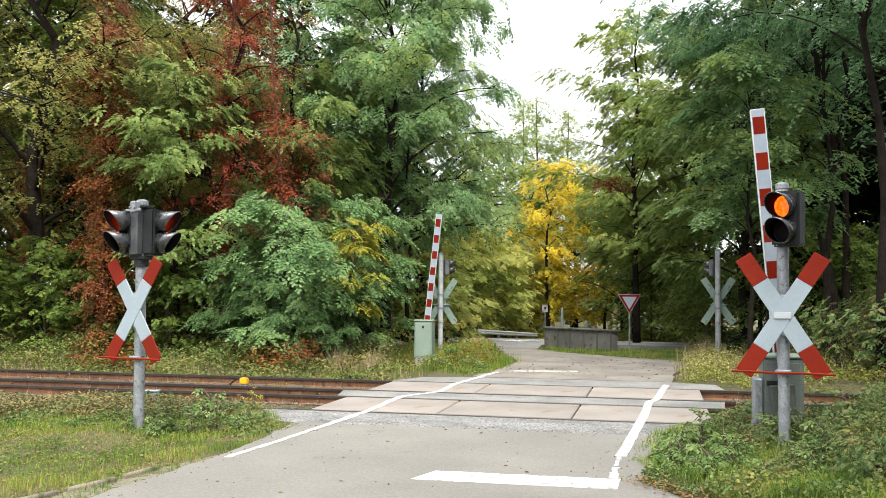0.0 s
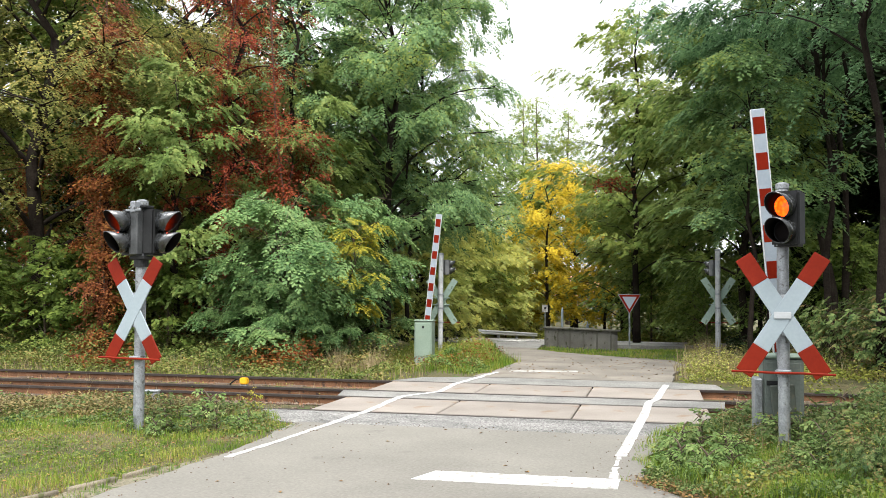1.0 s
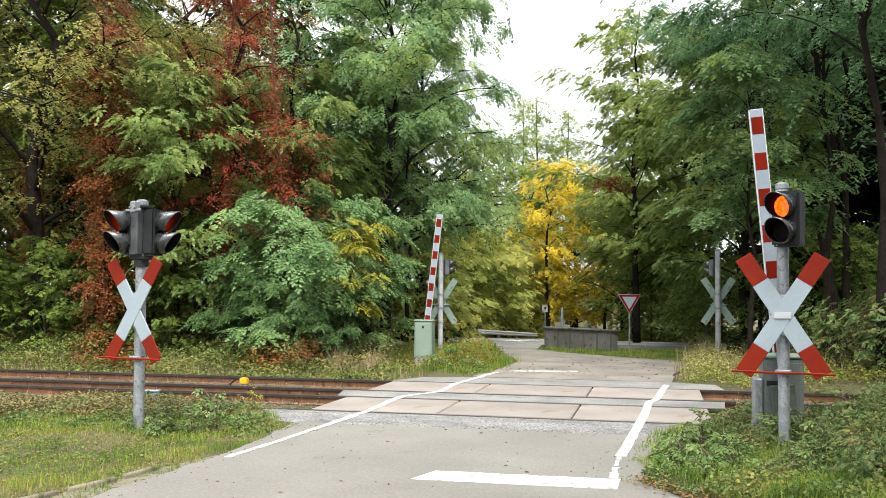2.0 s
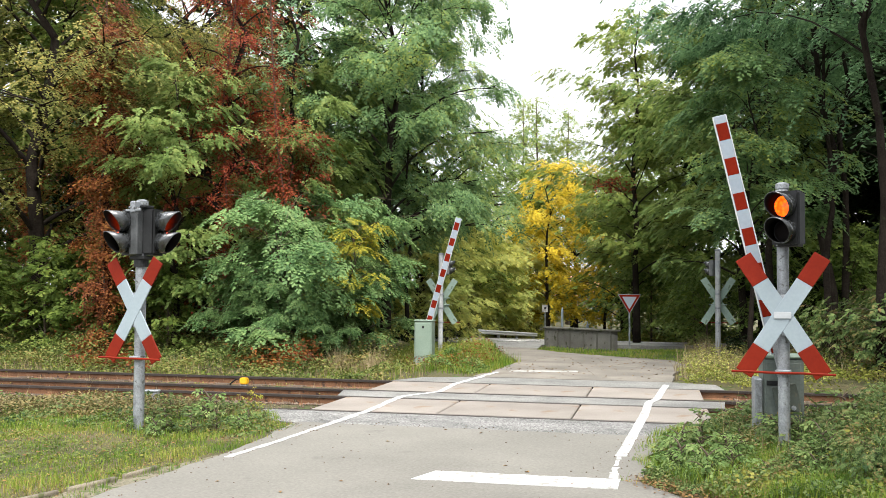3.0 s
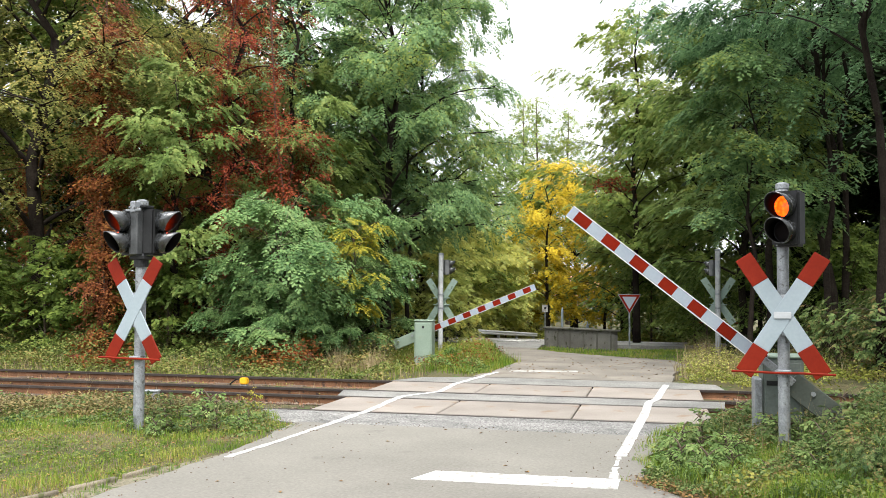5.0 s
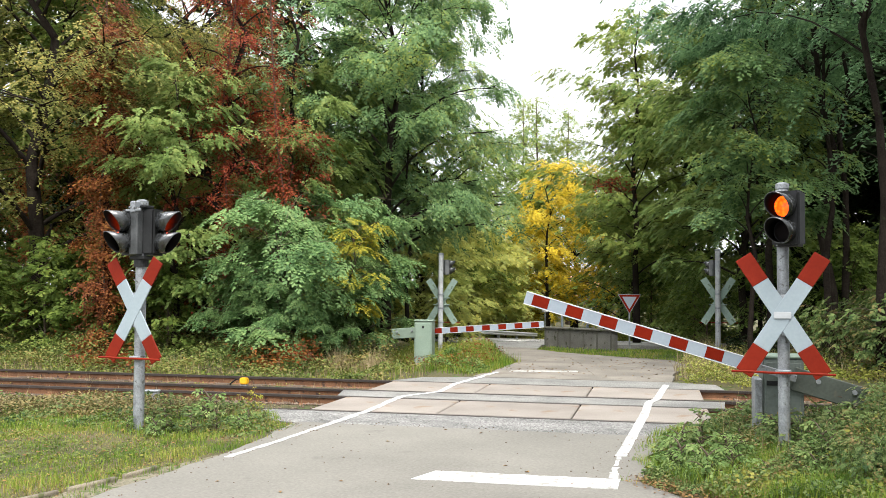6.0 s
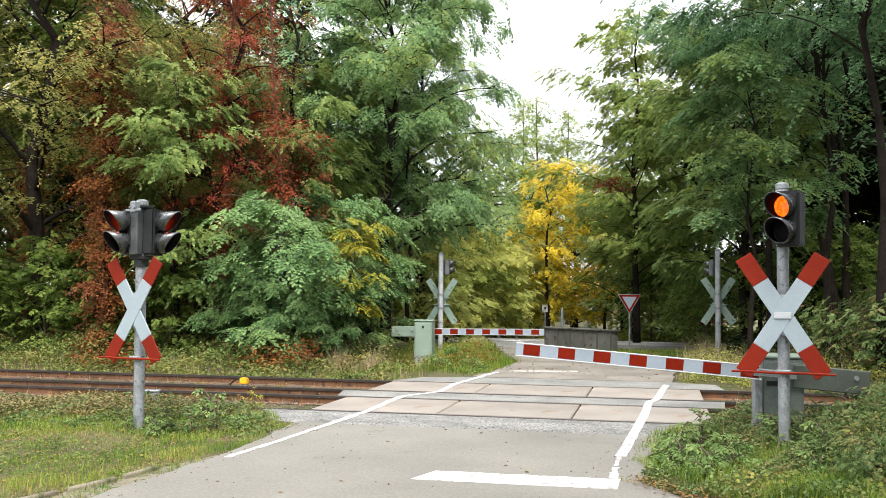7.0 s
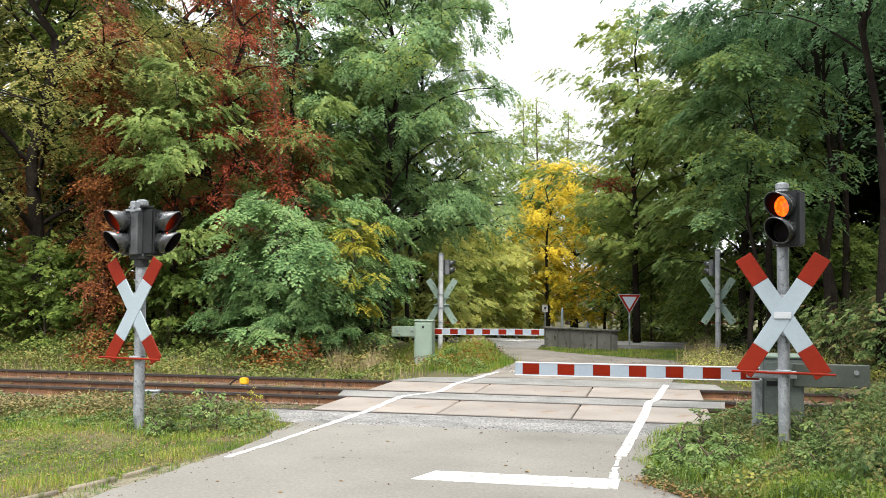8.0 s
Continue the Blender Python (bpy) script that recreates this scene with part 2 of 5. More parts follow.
L_BRAMBLE = leaf("bramble_leaf", [(0.1, (0.033, 0.070, 0.023)), (0.45, (0.100, 0.156, 0.047)), (0.8, (0.182, 0.233, 0.081)), (1.0, (0.236, 0.169, 0.071))], 1.8, 0.32)
L_NETTLE = leaf("nettle_leaf", [(0.1, (0.072, 0.140, 0.038)), (0.5, (0.153, 0.242, 0.072)), (1.0, (0.246, 0.315, 0.111))], 2.0, 0.35)
L_HERB = leaf("yellow_green_herb", [(0.1, (0.10, 0.13, 0.022)), (0.5, (0.19, 0.215, 0.04)), (1.0, (0.31, 0.29, 0.065))], 0.9, 0.35)
L_GRASS = leaf("grass_blade", [(0.1, (0.075, 0.15, 0.018)), (0.5, (0.155, 0.255, 0.033)), (0.82, (0.25, 0.31, 0.05)), (1.0, (0.38, 0.33, 0.10))], 1.3, 0.4)
L_TANGLE = leaf("withered_bramble_leaf", [(0.1, (0.085, 0.065, 0.03)), (0.5, (0.18, 0.155, 0.06)), (1.0, (0.29, 0.22, 0.10))], 1.2, 0.25)
L_HAY = leaf("dry_grass", [(0.1, (0.16, 0.12, 0.06)), (0.5, (0.28, 0.22, 0.12)), (1.0, (0.40, 0.32, 0.19))], 1.2, 0.3)
L_LITTER = leaf("fallen_leaf", [(0.1, (0.07, 0.035, 0.015)), (0.5, (0.17, 0.09, 0.035)), (1.0, (0.30, 0.18, 0.06))], 2.0, 0.1)


# ---- mesh helpers ----
def part(name, bm, mat, parent=None, label="", smooth=False):
    me = bpy.data.meshes.new(name)
    bm.to_mesh(me)
    bm.free()
    me.materials.append(mat)
    if smooth:
        for p in me.polygons:
            p.use_smooth = True
    ob = new(name, me)
    if parent:
        ob.parent = parent
    return tagged(ob, label)


def thing(name, m, label, category, group="", kind=""):
    ob = new(name)
    ob.empty_display_size = 0.2
    ob.matrix_world = m
    return tagged(ob, label, category, group, kind)


def box(bm, x0, x1, y0, y1, z0, z1, bevel=0.0, m=None, seg=1):
    g = bmesh.ops.create_cube(bm, size=1)["verts"]
    for v in g:
        v.co = Vector(((x0 + x1) / 2 + v.co.x * (x1 - x0), (y0 + y1) / 2 + v.co.y * (y1 - y0), (z0 + z1) / 2 + v.co.z * (z1 - z0)))
    if bevel:
        ed = list({e for v in g for e in v.link_edges})
        r = bmesh.ops.bevel(bm, geom=ed, offset=bevel, segments=seg, affect="EDGES")
        g = list({v for f in r["faces"] for v in f.verts} | {v for v in g if v.is_valid})
    if m is not None:
        bmesh.ops.transform(bm, matrix=m, verts=g)
    return bm


def boxed(*a, **k):
    return box(bmesh.new(), *a, **k)


def tube(bm, pts, radii, sides=8, cap=True):
    """A tapered tube along pts."""
    rings = []
    pts = [Vector(p) for p in pts]
    for i, p in enumerate(pts):
        d = (pts[min(i + 1, len(pts) - 1)] - pts[max(i - 1, 0)]).normalized()
        a = d.orthogonal().normalized() if i == 0 else (rings_a - d * rings_a.dot(d)).normalized()
        rings_a = a
        b = d.cross(a)
        rings.append([bm.verts.new(p + (a * math.cos(t) + b * math.sin(t)) * radii[i]) for t in [2 * math.pi * k / sides for k in range(sides)]])
    for r0, r1 in zip(rings, rings[1:]):
        for k in range(sides):
            bm.faces.new((r0[k], r0[(k + 1) % sides], r1[(k + 1) % sides], r1[k]))
    if cap:
        bm.faces.new(rings[0][::-1])
        bm.faces.new(rings[-1])
    return bm


def array_mesh(name, verts, faces, mat):
    """A mesh from numpy arrays; faces all have as many corners."""
    me = bpy.data.meshes.new(name)
    n, k = faces.shape
    me.vertices.add(len(verts))
    me.vertices.foreach_set("co", np.ascontiguousarray(verts, dtype=np.float32).ravel())
    me.loops.add(n * k)
    me.loops.foreach_set("vertex_index", np.ascontiguousarray(faces, dtype=np.int32).ravel())
    me.polygons.add(n)
    me.polygons.foreach_set("loop_start", np.arange(0, n * k, k, dtype=np.int32))
    me.materials.append(mat)
    me.update(calc_edges=True)
    return me


def unit(v):
    return v / np.maximum(np.linalg.norm(v, axis=1, keepdims=True), 1e-9)


def leaf_quads(base, along, across, lift=0.15):
    """Pointed, slightly folded leaves: base, length vector, width vector."""
    nrm = np.cross(along, across)
    nrm = unit(nrm) * np.linalg.norm(across, axis=1, keepdims=True) * lift
    v = np.stack([base, base + along * 0.42 + across * 0.5 + nrm, base + along, base + along * 0.42 - across * 0.5 + nrm], 1)
    f = np.arange(len(base) * 4).reshape(-1, 4)
    return v.reshape(-1, 3), f


def pinnate(base, along, nrm, rng, pairs=5, width=0.42):
    """Feather leaves: pairs of leaflets on a stalk that droops towards its end."""
    ln = np.linalg.norm(along, axis=1, keepdims=True)
    u = along / ln
    side = unit(np.cross(u, nrm))
    B, A, W = [], [], []
    for k in range(pairs):
        s = 0.22 + 0.7 * k / max(pairs - 1, 1)
        p = base + along * s - nrm * ln * 0.28 * s * s
        for sg in (1, -1):
            d = unit(side * sg + u * (0.25 + 0.25 * s) - nrm * 0.2 + rng.normal(0, 0.12, base.shape))
            A.append(d * ln * 0.29 * (1 - 0.3 * abs(s - 0.4)))
            W.append(u * ln * width * 0.55)
            B.append(p)
    p = base + along * 0.95 - nrm * ln * 0.26
    B.append(p)
    A.append(unit(u - nrm * 0.3) * ln * 0.3)
    W.append(side * ln * width * 0.5)
    return leaf_quads(np.concatenate(B), np.concatenate(A), np.concatenate(W))


def leaf_tris(base, along, across):
    """Leaves of one triangle each, for crowns that stand far off."""
    v = np.stack([base, base + along + across * 0.55, base + along * 0.75 - across * 0.55], 1)
    return v.reshape(-1, 3), np.arange(len(base) * 3).reshape(-1, 3)


def spray_frames(p, d, radial, rng, per, twig, tilt, fan):
    """Leaf positions, directions and upper sides along short twigs that start at p and run along d."""
    n = len(p)
    up = unit(np.array([0, 0, 0.9]) + radial * tilt * 0.62 + rng.normal(0, 0.2, (n, 3)))
    d = unit(d - up * np.sum(d * up, 1, keepdims=True))
    side = np.cross(up, d)
    ln = twig * rng.uniform(0.6, 1.3, (n, 1))
    P, D, U = [], [], []
    for j in range(per):
        s = (j + 0.6) / per
        an = (1 if j % 2 else -1) * fan * (1.05 - 0.85 * s) + rng.normal(0, 0.22, (n, 1))
        P.append(p + d * ln * s - np.array([0, 0, 0.3]) * ln * s * s)
        q = d * np.cos(an) + side * np.sin(an) - np.array([0, 0, 0.22]) + rng.normal(0, 0.1, (n, 3))
        D.append(unit(q))
        U.append(unit(up + rng.normal(0, 0.22, (n, 3))))
    P, D, U = np.concatenate(P), np.concatenate(D), np.concatenate(U)
    U = unit(U - D * np.sum(D * U, 1, keepdims=True))
    return P, D, U


def random_leaves(pts, rng, size, flat=0.6, radial=None):
    """Simple leaves at pts; flat 1 lies level, 0 any way; radial tips their faces outwards."""
    n = len(pts)
    az = rng.uniform(0, 2 * math.pi, n)
    up = np.stack([rng.normal(0, 1 - flat, n), rng.normal(0, 1 - flat, n), np.ones(n) * 0.8], 1)
    if radial is not None:
        up = up + radial
    up = unit(up)
    d = np.stack([np.cos(az), np.sin(az), rng.normal(-0.25, 0.35, n)], 1)
    d = unit(d - up * np.sum(d * up, 1, keepdims=True) * max(flat, 0.8 if radial is not None else 0))
    w = unit(np.cross(up, d))
    s = size * rng.uniform(0.6, 1.25, (n, 1))
    return d * s, w * s * 0.62, up


# ---- ground ----
SLOPE = 0.07
TRACK = Matrix.Translation((-2, 12, 0)) @ pose(0, 0, 0, 0, 0, math.degrees(math.atan(SLOPE)))


def smooth(a, b, v):
    t = np.clip((v - a) / (b - a), 0, 1)
    return t * t * (3 - 2 * t)


def ground_z(x, y):
    """Height of the earth: track bed, forest bank, verges, and the fall towards the main road."""
    x, y = np.asarray(x, float), np.asarray(y, float)
    yt = y - SLOPE * (x + 2)
    bed = smooth(10.25, 10.6, yt) * (1 - smooth(15.2, 15.7, yt))
    rr = np.interp(y, [4, 6.2, 6.9, 7.4], [7, 1.2, -0.3, -0.65])
    road = smooth(np.interp(y, [-6, 3, 6, 19, 24, 27], [-6.4, -4.72, -4.40, -4.55, -6.8, -8.5]), np.interp(y, [-6, 3, 6, 19, 24, 27], [-6.0, -4.6, -4.31, -4.3, -6.4, -8.0]), x) * (1 - smooth(rr - 0.2, rr + 0.25, x)) * (1 - smooth(24, 27, y))
    z = 0.05 * np.sin(x * 1.3 + y * 0.7) * np.sin(y * 0.9 - x * 0.4) + 0.02 * np.sin(x * 4.1) * np.cos(y * 3.7)
    rim = np.interp(y, [22, 26.5], [-6.5, -10.5])
    z = z + 0.05 * np.clip(y - 17, 0, 12) * (1 - smooth(rim - 2, rim, x))
    z = z + 0.22 * smooth(0.0, 2.2, x) * (1 - smooth(9.3, 10.2, yt)) + 0.3 * smooth(1.0, 6.0, x) * smooth(17, 22, y)
    z = z - 0.035 * np.clip(y - 24, 0, 22) * smooth(-14, -10.5, x)
    z = z - 0.13 * smooth(15.9, 16.6, y) * (1 - smooth(18.6, 20.0, y)) * smooth(-8.0, -7.0, x) * (1 - smooth(-5.6, -5.2, x))
    z = z + 0.22 * smooth(16.6, 18.0, y) * (1 - smooth(21, 23, y)) * smooth(-5.8, -5.3, x) * (1 - smooth(-4.9, -4.5, x))
    z = z * (1 - 0.95 * road) - 0.06 * road
    z = z * (1 - bed) - 0.135 * bed
    z = z - 0.09 * smooth(24.5, 26.5, y) * (1 - smooth(32.5, 34, y))
    return z


def axis(knots):
    out = []
    for (a, s), (b, _) in zip(knots, knots[1:]):
        out += list(np.arange(a, b - 1e-6, s))
    return np.array(out + [knots[-1][0]])


gx = axis([(-900, 120), (-60, 6), (-24, 0.5), (8, 2), (40, 60), (900, 0)])
gy = axis([(-500, 80), (-20, 4), (4, 0.25), (28, 1.0), (60, 20), (1500, 0)])
GX, GY = np.meshgrid(gx, gy)
gv = np.stack([GX.ravel(), GY.ravel(), ground_z(GX, GY).ravel()], 1)
nx = len(gx)
ii = (np.arange(len(gy) - 1)[:, None] * nx + np.arange(nx - 1)[None]).ravel()
ground = new("ground", array_mesh("ground", gv, np.stack([ii, ii + 1, ii + nx + 1, ii + nx], 1), SOIL))
tagged(ground, "dark verge earth with moss and thin grass", "ground", kind="structure")


def prism(pts, z0, z1, bm=None, bevel=0.0):
    """A flat plate with the outline pts."""
    bm = bm or bmesh.new()
    lo = [bm.verts.new((x, y, z0)) for x, y in pts]
    hi = [bm.verts.new((x, y, z1)) for x, y in pts]
    n = len(pts)
    area = sum(pts[k][0] * pts[(k + 1) % n][1] - pts[(k + 1) % n][0] * pts[k][1] for k in range(n))
    if area < 0:
        lo.reverse(), hi.reverse()
    bm.faces.new(hi)
    bm.faces.new(lo[::-1])
    for k in range(n):
        bm.faces.new((lo[k], lo[(k + 1) % n], hi[(k + 1) % n], hi[k]))
    return bm


def rough_line(pts, step=0.25, amp=0.03, seed=1):
    """The polyline pts cut into short steps that waver, for a crumbling edge."""
    rng = random.Random(seed)
    out = []
    for a, b in zip(pts, pts[1:]):
        n = max(1, int(math.dist(a, b) / step))
        for k in range(n):
            t = k / n
            out.append((a[0] + (b[0] - a[0]) * t + rng.uniform(-amp, amp), a[1] + (b[1] - a[1]) * t + rng.uniform(-amp, amp)))
    return out + [pts[-1]]


def tk(x, y):
    """A point of the track's own frame: x along it, y across, as at x = -2."""
    return (x, y + SLOPE * (x + 2))


left_edge = rough_line([tk(-4.62, 9.75), (-4.35, 7.6), (-4.33, 5.6), (-4.6, 3.0), (-5.5, -6)], 0.22, 0.035, 3)
right_edge = rough_line([(6, -6), (4, 4.6), (0.8, 6.45), (-0.35, 7.0), (-0.70, 7.5), (-0.68, 8.6), tk(-0.66, 9.75)], 0.2, 0.04, 4)
road = tagged(part("road", prism(left_edge + right_edge, -0.05, 0.0), ASPHALT), "worn beige-grey asphalt lane with small chips", "road", kind="structure")
apron = tagged(part("road_apron", prism([tk(-5.35, 9.98)] + [tk(-4.9, 9.76)] + rough_line([tk(-4.62, 9.75), tk(-0.75, 9.75)], 0.18, 0.03, 7) + [tk(-0.35, 10.0), tk(-0.2, 10.73), tk(-5.5, 10.73)], -0.2, -0.002), CHIP), "grey chip-sealed asphalt strip before the rails", "road", kind="structure")
band = tagged(part("road_between_tracks", prism([tk(-5.25, 12.38), tk(-0.05, 12.38), tk(-0.05, 13.08), tk(-5.45, 13.08)], -0.2, -0.003), BAND), "grey asphalt strip between the two tracks", "road", kind="structure")
band2 = tagged(part("road_behind_tracks", prism([tk(-5.3, 14.7), tk(-0.05, 14.7), tk(-0.2, 15.5)] + rough_line([tk(-0.9, 15.72), tk(-4.2, 15.72)], 0.3, 0.04, 5) + [tk(-5.0, 15.4)], -0.2, -0.004), BAND), "grey asphalt strip behind the tracks", "road", kind="structure")
far_l = rough_line([tk(-4.2, 15.74), (-4.15, 17.5), (-4.2, 19.3), (-5.15, 21.8), (-6.3, 24.0)], 0.3, 0.05, 8)
far_r = rough_line([(-4.72, 24.0), (-4.6, 23.4), (-3.9, 22.6), (-2.6, 21.6), (-1.15, 20.9), (-0.8, 19.5), (-0.9, 17.5), tk(-0.9, 15.74)], 0.3, 0.06, 9)
road_far = tagged(part("road_far_side", prism(far_l + far_r, -0.10, -0.002), ASPHALT_FAR), "sandy leaf-strewn asphalt beyond the crossing", "road", kind="structure")
bm = prism([(-6.3, 24.0), (-7.2, 26.0), (-9.8, 27.2), (-24, 30.0), (-24, 35), (-10, 33.4), (-6, 32.5), (12, 32.5), (40, 32), (40, 28.5), (12, 28.5), (-4.5, 27.4), (-4.95, 25.6), (-4.72, 24.0)], -0.12, 0.0)
for v in bm.verts:
    v.co.z += -0.002 + max(0.0, 0.055 * min(1, (v.co.y - 24) / 2)) - 0.035 * (v.co.y - 24)
main_road = tagged(part("main_road", bm, BAND), "grey main road passing behind the parapet", "road", kind="structure")


def strip(pts, w, z0, z1, worn=0.0, seed=1, thin=None):
    """A painted line of width w along pts; worn frays both edges, thin narrows it along y."""
    a, b = [], []
    rs, w0 = random.Random(seed), w
    for k, p in enumerate(pts):
        w = w0 * (1 - worn * rs.random()) * (1.0 if thin is None else float(np.interp(p[1], *thin)))
        q, r = pts[max(k - 1, 0)], pts[min(k + 1, len(pts) - 1)]
        d = Vector((r[0] - q[0], r[1] - q[1])).normalized()
        a.append((p[0] - d.y * w / 2, p[1] + d.x * w / 2))
        b.append((p[0] + d.y * w / 2, p[1] - d.x * w / 2))
    return prism(a + b[::-1], z0, z1)


def marking(name, bm, label):
    return tagged(part(name, bm, PAINT), label, "road marking", "road markings", "structure")


marking("edge_line", strip(rough_line([(-4.22, 7.35), (-4.20, 8.4), (-4.22, 10.7), (-4.36, 12.3), (-4.03, 13.1), (-4.14, 14.2), (-4.02, 16.6)], 0.11, 0.007, 2), 0.115, -0.001, 0.004, 0.28, 3, ([7.3, 8.4, 9.4, 10.0], [0.7, 0.62, 0.75, 1.0])), "white painted edge line kinked at the rails")
marking("edge_line", strip(rough_line([(-0.935, 8.55), (-0.93, 8.9), (-0.95, 10.0), (-0.97, 11.5), (-1.02, 12.8), (-0.95, 13.2), (-0.95, 15.3)], 0.16, 0.003, 6), 0.108, -0.001, 0.004, 0.10, 5), "worn white edge line kinked at the rails")
for k, (ya, yb_, wd) in enumerate(((8.38, 8.52, 0.06), (8.05, 8.35, 0.04), (7.78, 8.0, 0.065), (7.5, 7.76, 0.085))):
    marking("edge_line", strip(rough_line([(-0.93 + 0.06 * (8.3 - ya), ya), (-0.93 + 0.06 * (8.3 - yb_), yb_)], 0.09, 0.008, 20 + k), wd, -0.001, 0.004, 0.35, k), "broken remains of a worn white edge line")
marking("stop_line", prism(rough_line([(-2.38, 6.98), (-0.80, 7.12)], 0.06, 0.008, 1)[:-1] + [(-0.80, 7.12), (-0.82, 7.52)] + rough_line([(-0.85, 7.5), (-2.30, 7.36)], 0.06, 0.010, 2), -0.001, 0.004), "broad worn white stop line")
marking("far_stop_line", prism([(-3.86, 16.8), (-2.66, 17.22), (-2.68, 17.4), (-3.84, 17.0)], -0.003, 0.002), "short white stop line beyond the tracks")
bm = strip([(-16, 32.6), (-6.6, 31.6), (10, 31.6)], 0.22, 0.03, 0.09)
for v in bm.verts:
    v.co.z -= 0.035 * (v.co.y - 24)
marking("main_road_line", bm, "white edge line of the main road")
bm = prism([(-6.75, 27.8), (-6.0, 27.4), (-5.7, 29.2), (-6.6, 29.7)], 0.03, 0.085)
for v in bm.verts:
    v.co.z -= 0.035 * (v.co.y - 24)
marking("road_mark", bm, "white painted mark at the junction")


# ---- tracks ----
def rail_bar(length):
    prof = [(-0.0625, -0.15), (0.0625, -0.15), (0.0625, -0.135), (0.012, -0.118), (0.010, -0.045), (0.034, -0.035), (0.034, -0.004), (0.026, 0.0), (-0.026, 0.0), (-0.034, -0.004), (-0.034, -0.035), (-0.010, -0.045), (-0.012, -0.118), (-0.0625, -0.135)]
    bm = bmesh.new()
    ends = []
    for x in (-length / 2, length / 2):
        ends.append([bm.verts.new((x, y, z)) for y, z in prof])
    n = len(prof)
    for k in range(n):
        bm.faces.new((ends[0][k], ends[1][k], ends[1][(k + 1) % n], ends[0][(k + 1) % n]))
    bm.faces.new(ends[0])
    bm.faces.new(ends[1][::-1])
    return bm


def track(y_near, y_far, label):
    t = thing("railway_track", TRACK @ pose(0, (y_near + y_far) / 2 - 12, 0), label, "railway track", "tracks", "structure")
    h = (y_far - y_near) / 2
    first = part("rail", rail_bar(90), RUST, t)
    first.data.materials.append(RAILTOP)
    for p in first.data.polygons:
        if p.center.z > -0.037:
            p.material_index = 1
    first.location = (0, -h, 0.0)
    other = new("rail", first.data)
    other.parent, other.location = t, (0, h, 0.0)
    sleeper = None
    for k in range(46):
        x = -32 + k * 0.65 if k < 43 else 3.2 + (k - 43) * 0.65
        if -3.6 < x < 2.4:
            continue
        if sleeper is None:
            sleeper = part("sleeper", boxed(-0.12, 0.12, -1.25 if h < 0.8 else -1.2, 1.25, -0.27, -0.118, 0.012), WOOD, t)
            sleeper.location.x = x
        else:
            s = new("sleeper", sleeper.data)
            s.parent, s.location = t, (x, 0, 0)
    return t


track(10.80, 12.30, "rusty rails on wooden sleepers, nearer track")
track(13.16, 14.62, "rusty rails on wooden sleepers, farther track")

# crossing slabs
for row, (ya, yb) in (("near", (10.855, 12.235)), ("far", (13.215, 14.555))):
    pave = thing("crossing_deck", TRACK @ pose(0, (ya + yb) / 2 - 12, 0), "three beige concrete slabs between the rails, %s track" % row, "crossing deck", "crossing decks", "structure")
    h = (yb - ya) / 2
    slab = None
    for k in range(3):
        x = -5.05 + 1.61 * k + 0.8 + 2
        if slab is None:
            slab = part("slab", boxed(-0.796, 0.796, -h, h, -0.22, 0.0, 0.012), SLAB, pave)
            slab.location = (x, 0, 0)
        else:
            s = new("slab", slab.data)
            s.parent, s.location = pave, (x, 0, 0.002 * (k - 1))
            s.rotation_euler = (0, 0, 0)

# kerb stones at the lane's near edge
kerb = thing("kerb", pose(-4.62, 6.0, 0), "low weathered kerb stones beside the grass", "kerb", kind="structure")
gutter = tagged(part("gutter_strip", prism([(-5.32, 3.0), (-5.02, 4.3), (-4.80, 5.1), (-4.66, 5.75), (-4.57, 6.3), (-4.54, 6.9), (-4.40, 7.6), (-4.25, 7.6), (-4.24, 5.6), (-4.5, 3.0)], -0.12, -0.02), GUTTER), "strip of earth and moss between kerb and asphalt", "verge", kind="structure")
kp = [(-5.3, 3.2), (-5.0, 4.3), (-4.78, 5.1), (-4.64, 5.75), (-4.55, 6.3), (-4.53, 6.8)]
for (xa, ya), (xb, yb) in zip(kp, kp[1:]):
    ln, an = math.dist((xa, ya), (xb, yb)), math.degrees(math.atan2(yb - ya, xb - xa))
    st = part("kerbstone", boxed(-ln / 2 + 0.004, ln / 2 - 0.004, -0.065, 0.065, -0.15, 0.016, 0.045, seg=4), KERB, kerb, smooth=True)
    st.matrix_basis = pose((xa + xb) / 2 + 4.62, (ya + yb) / 2 - 6.0, 0, 0, 0, an)


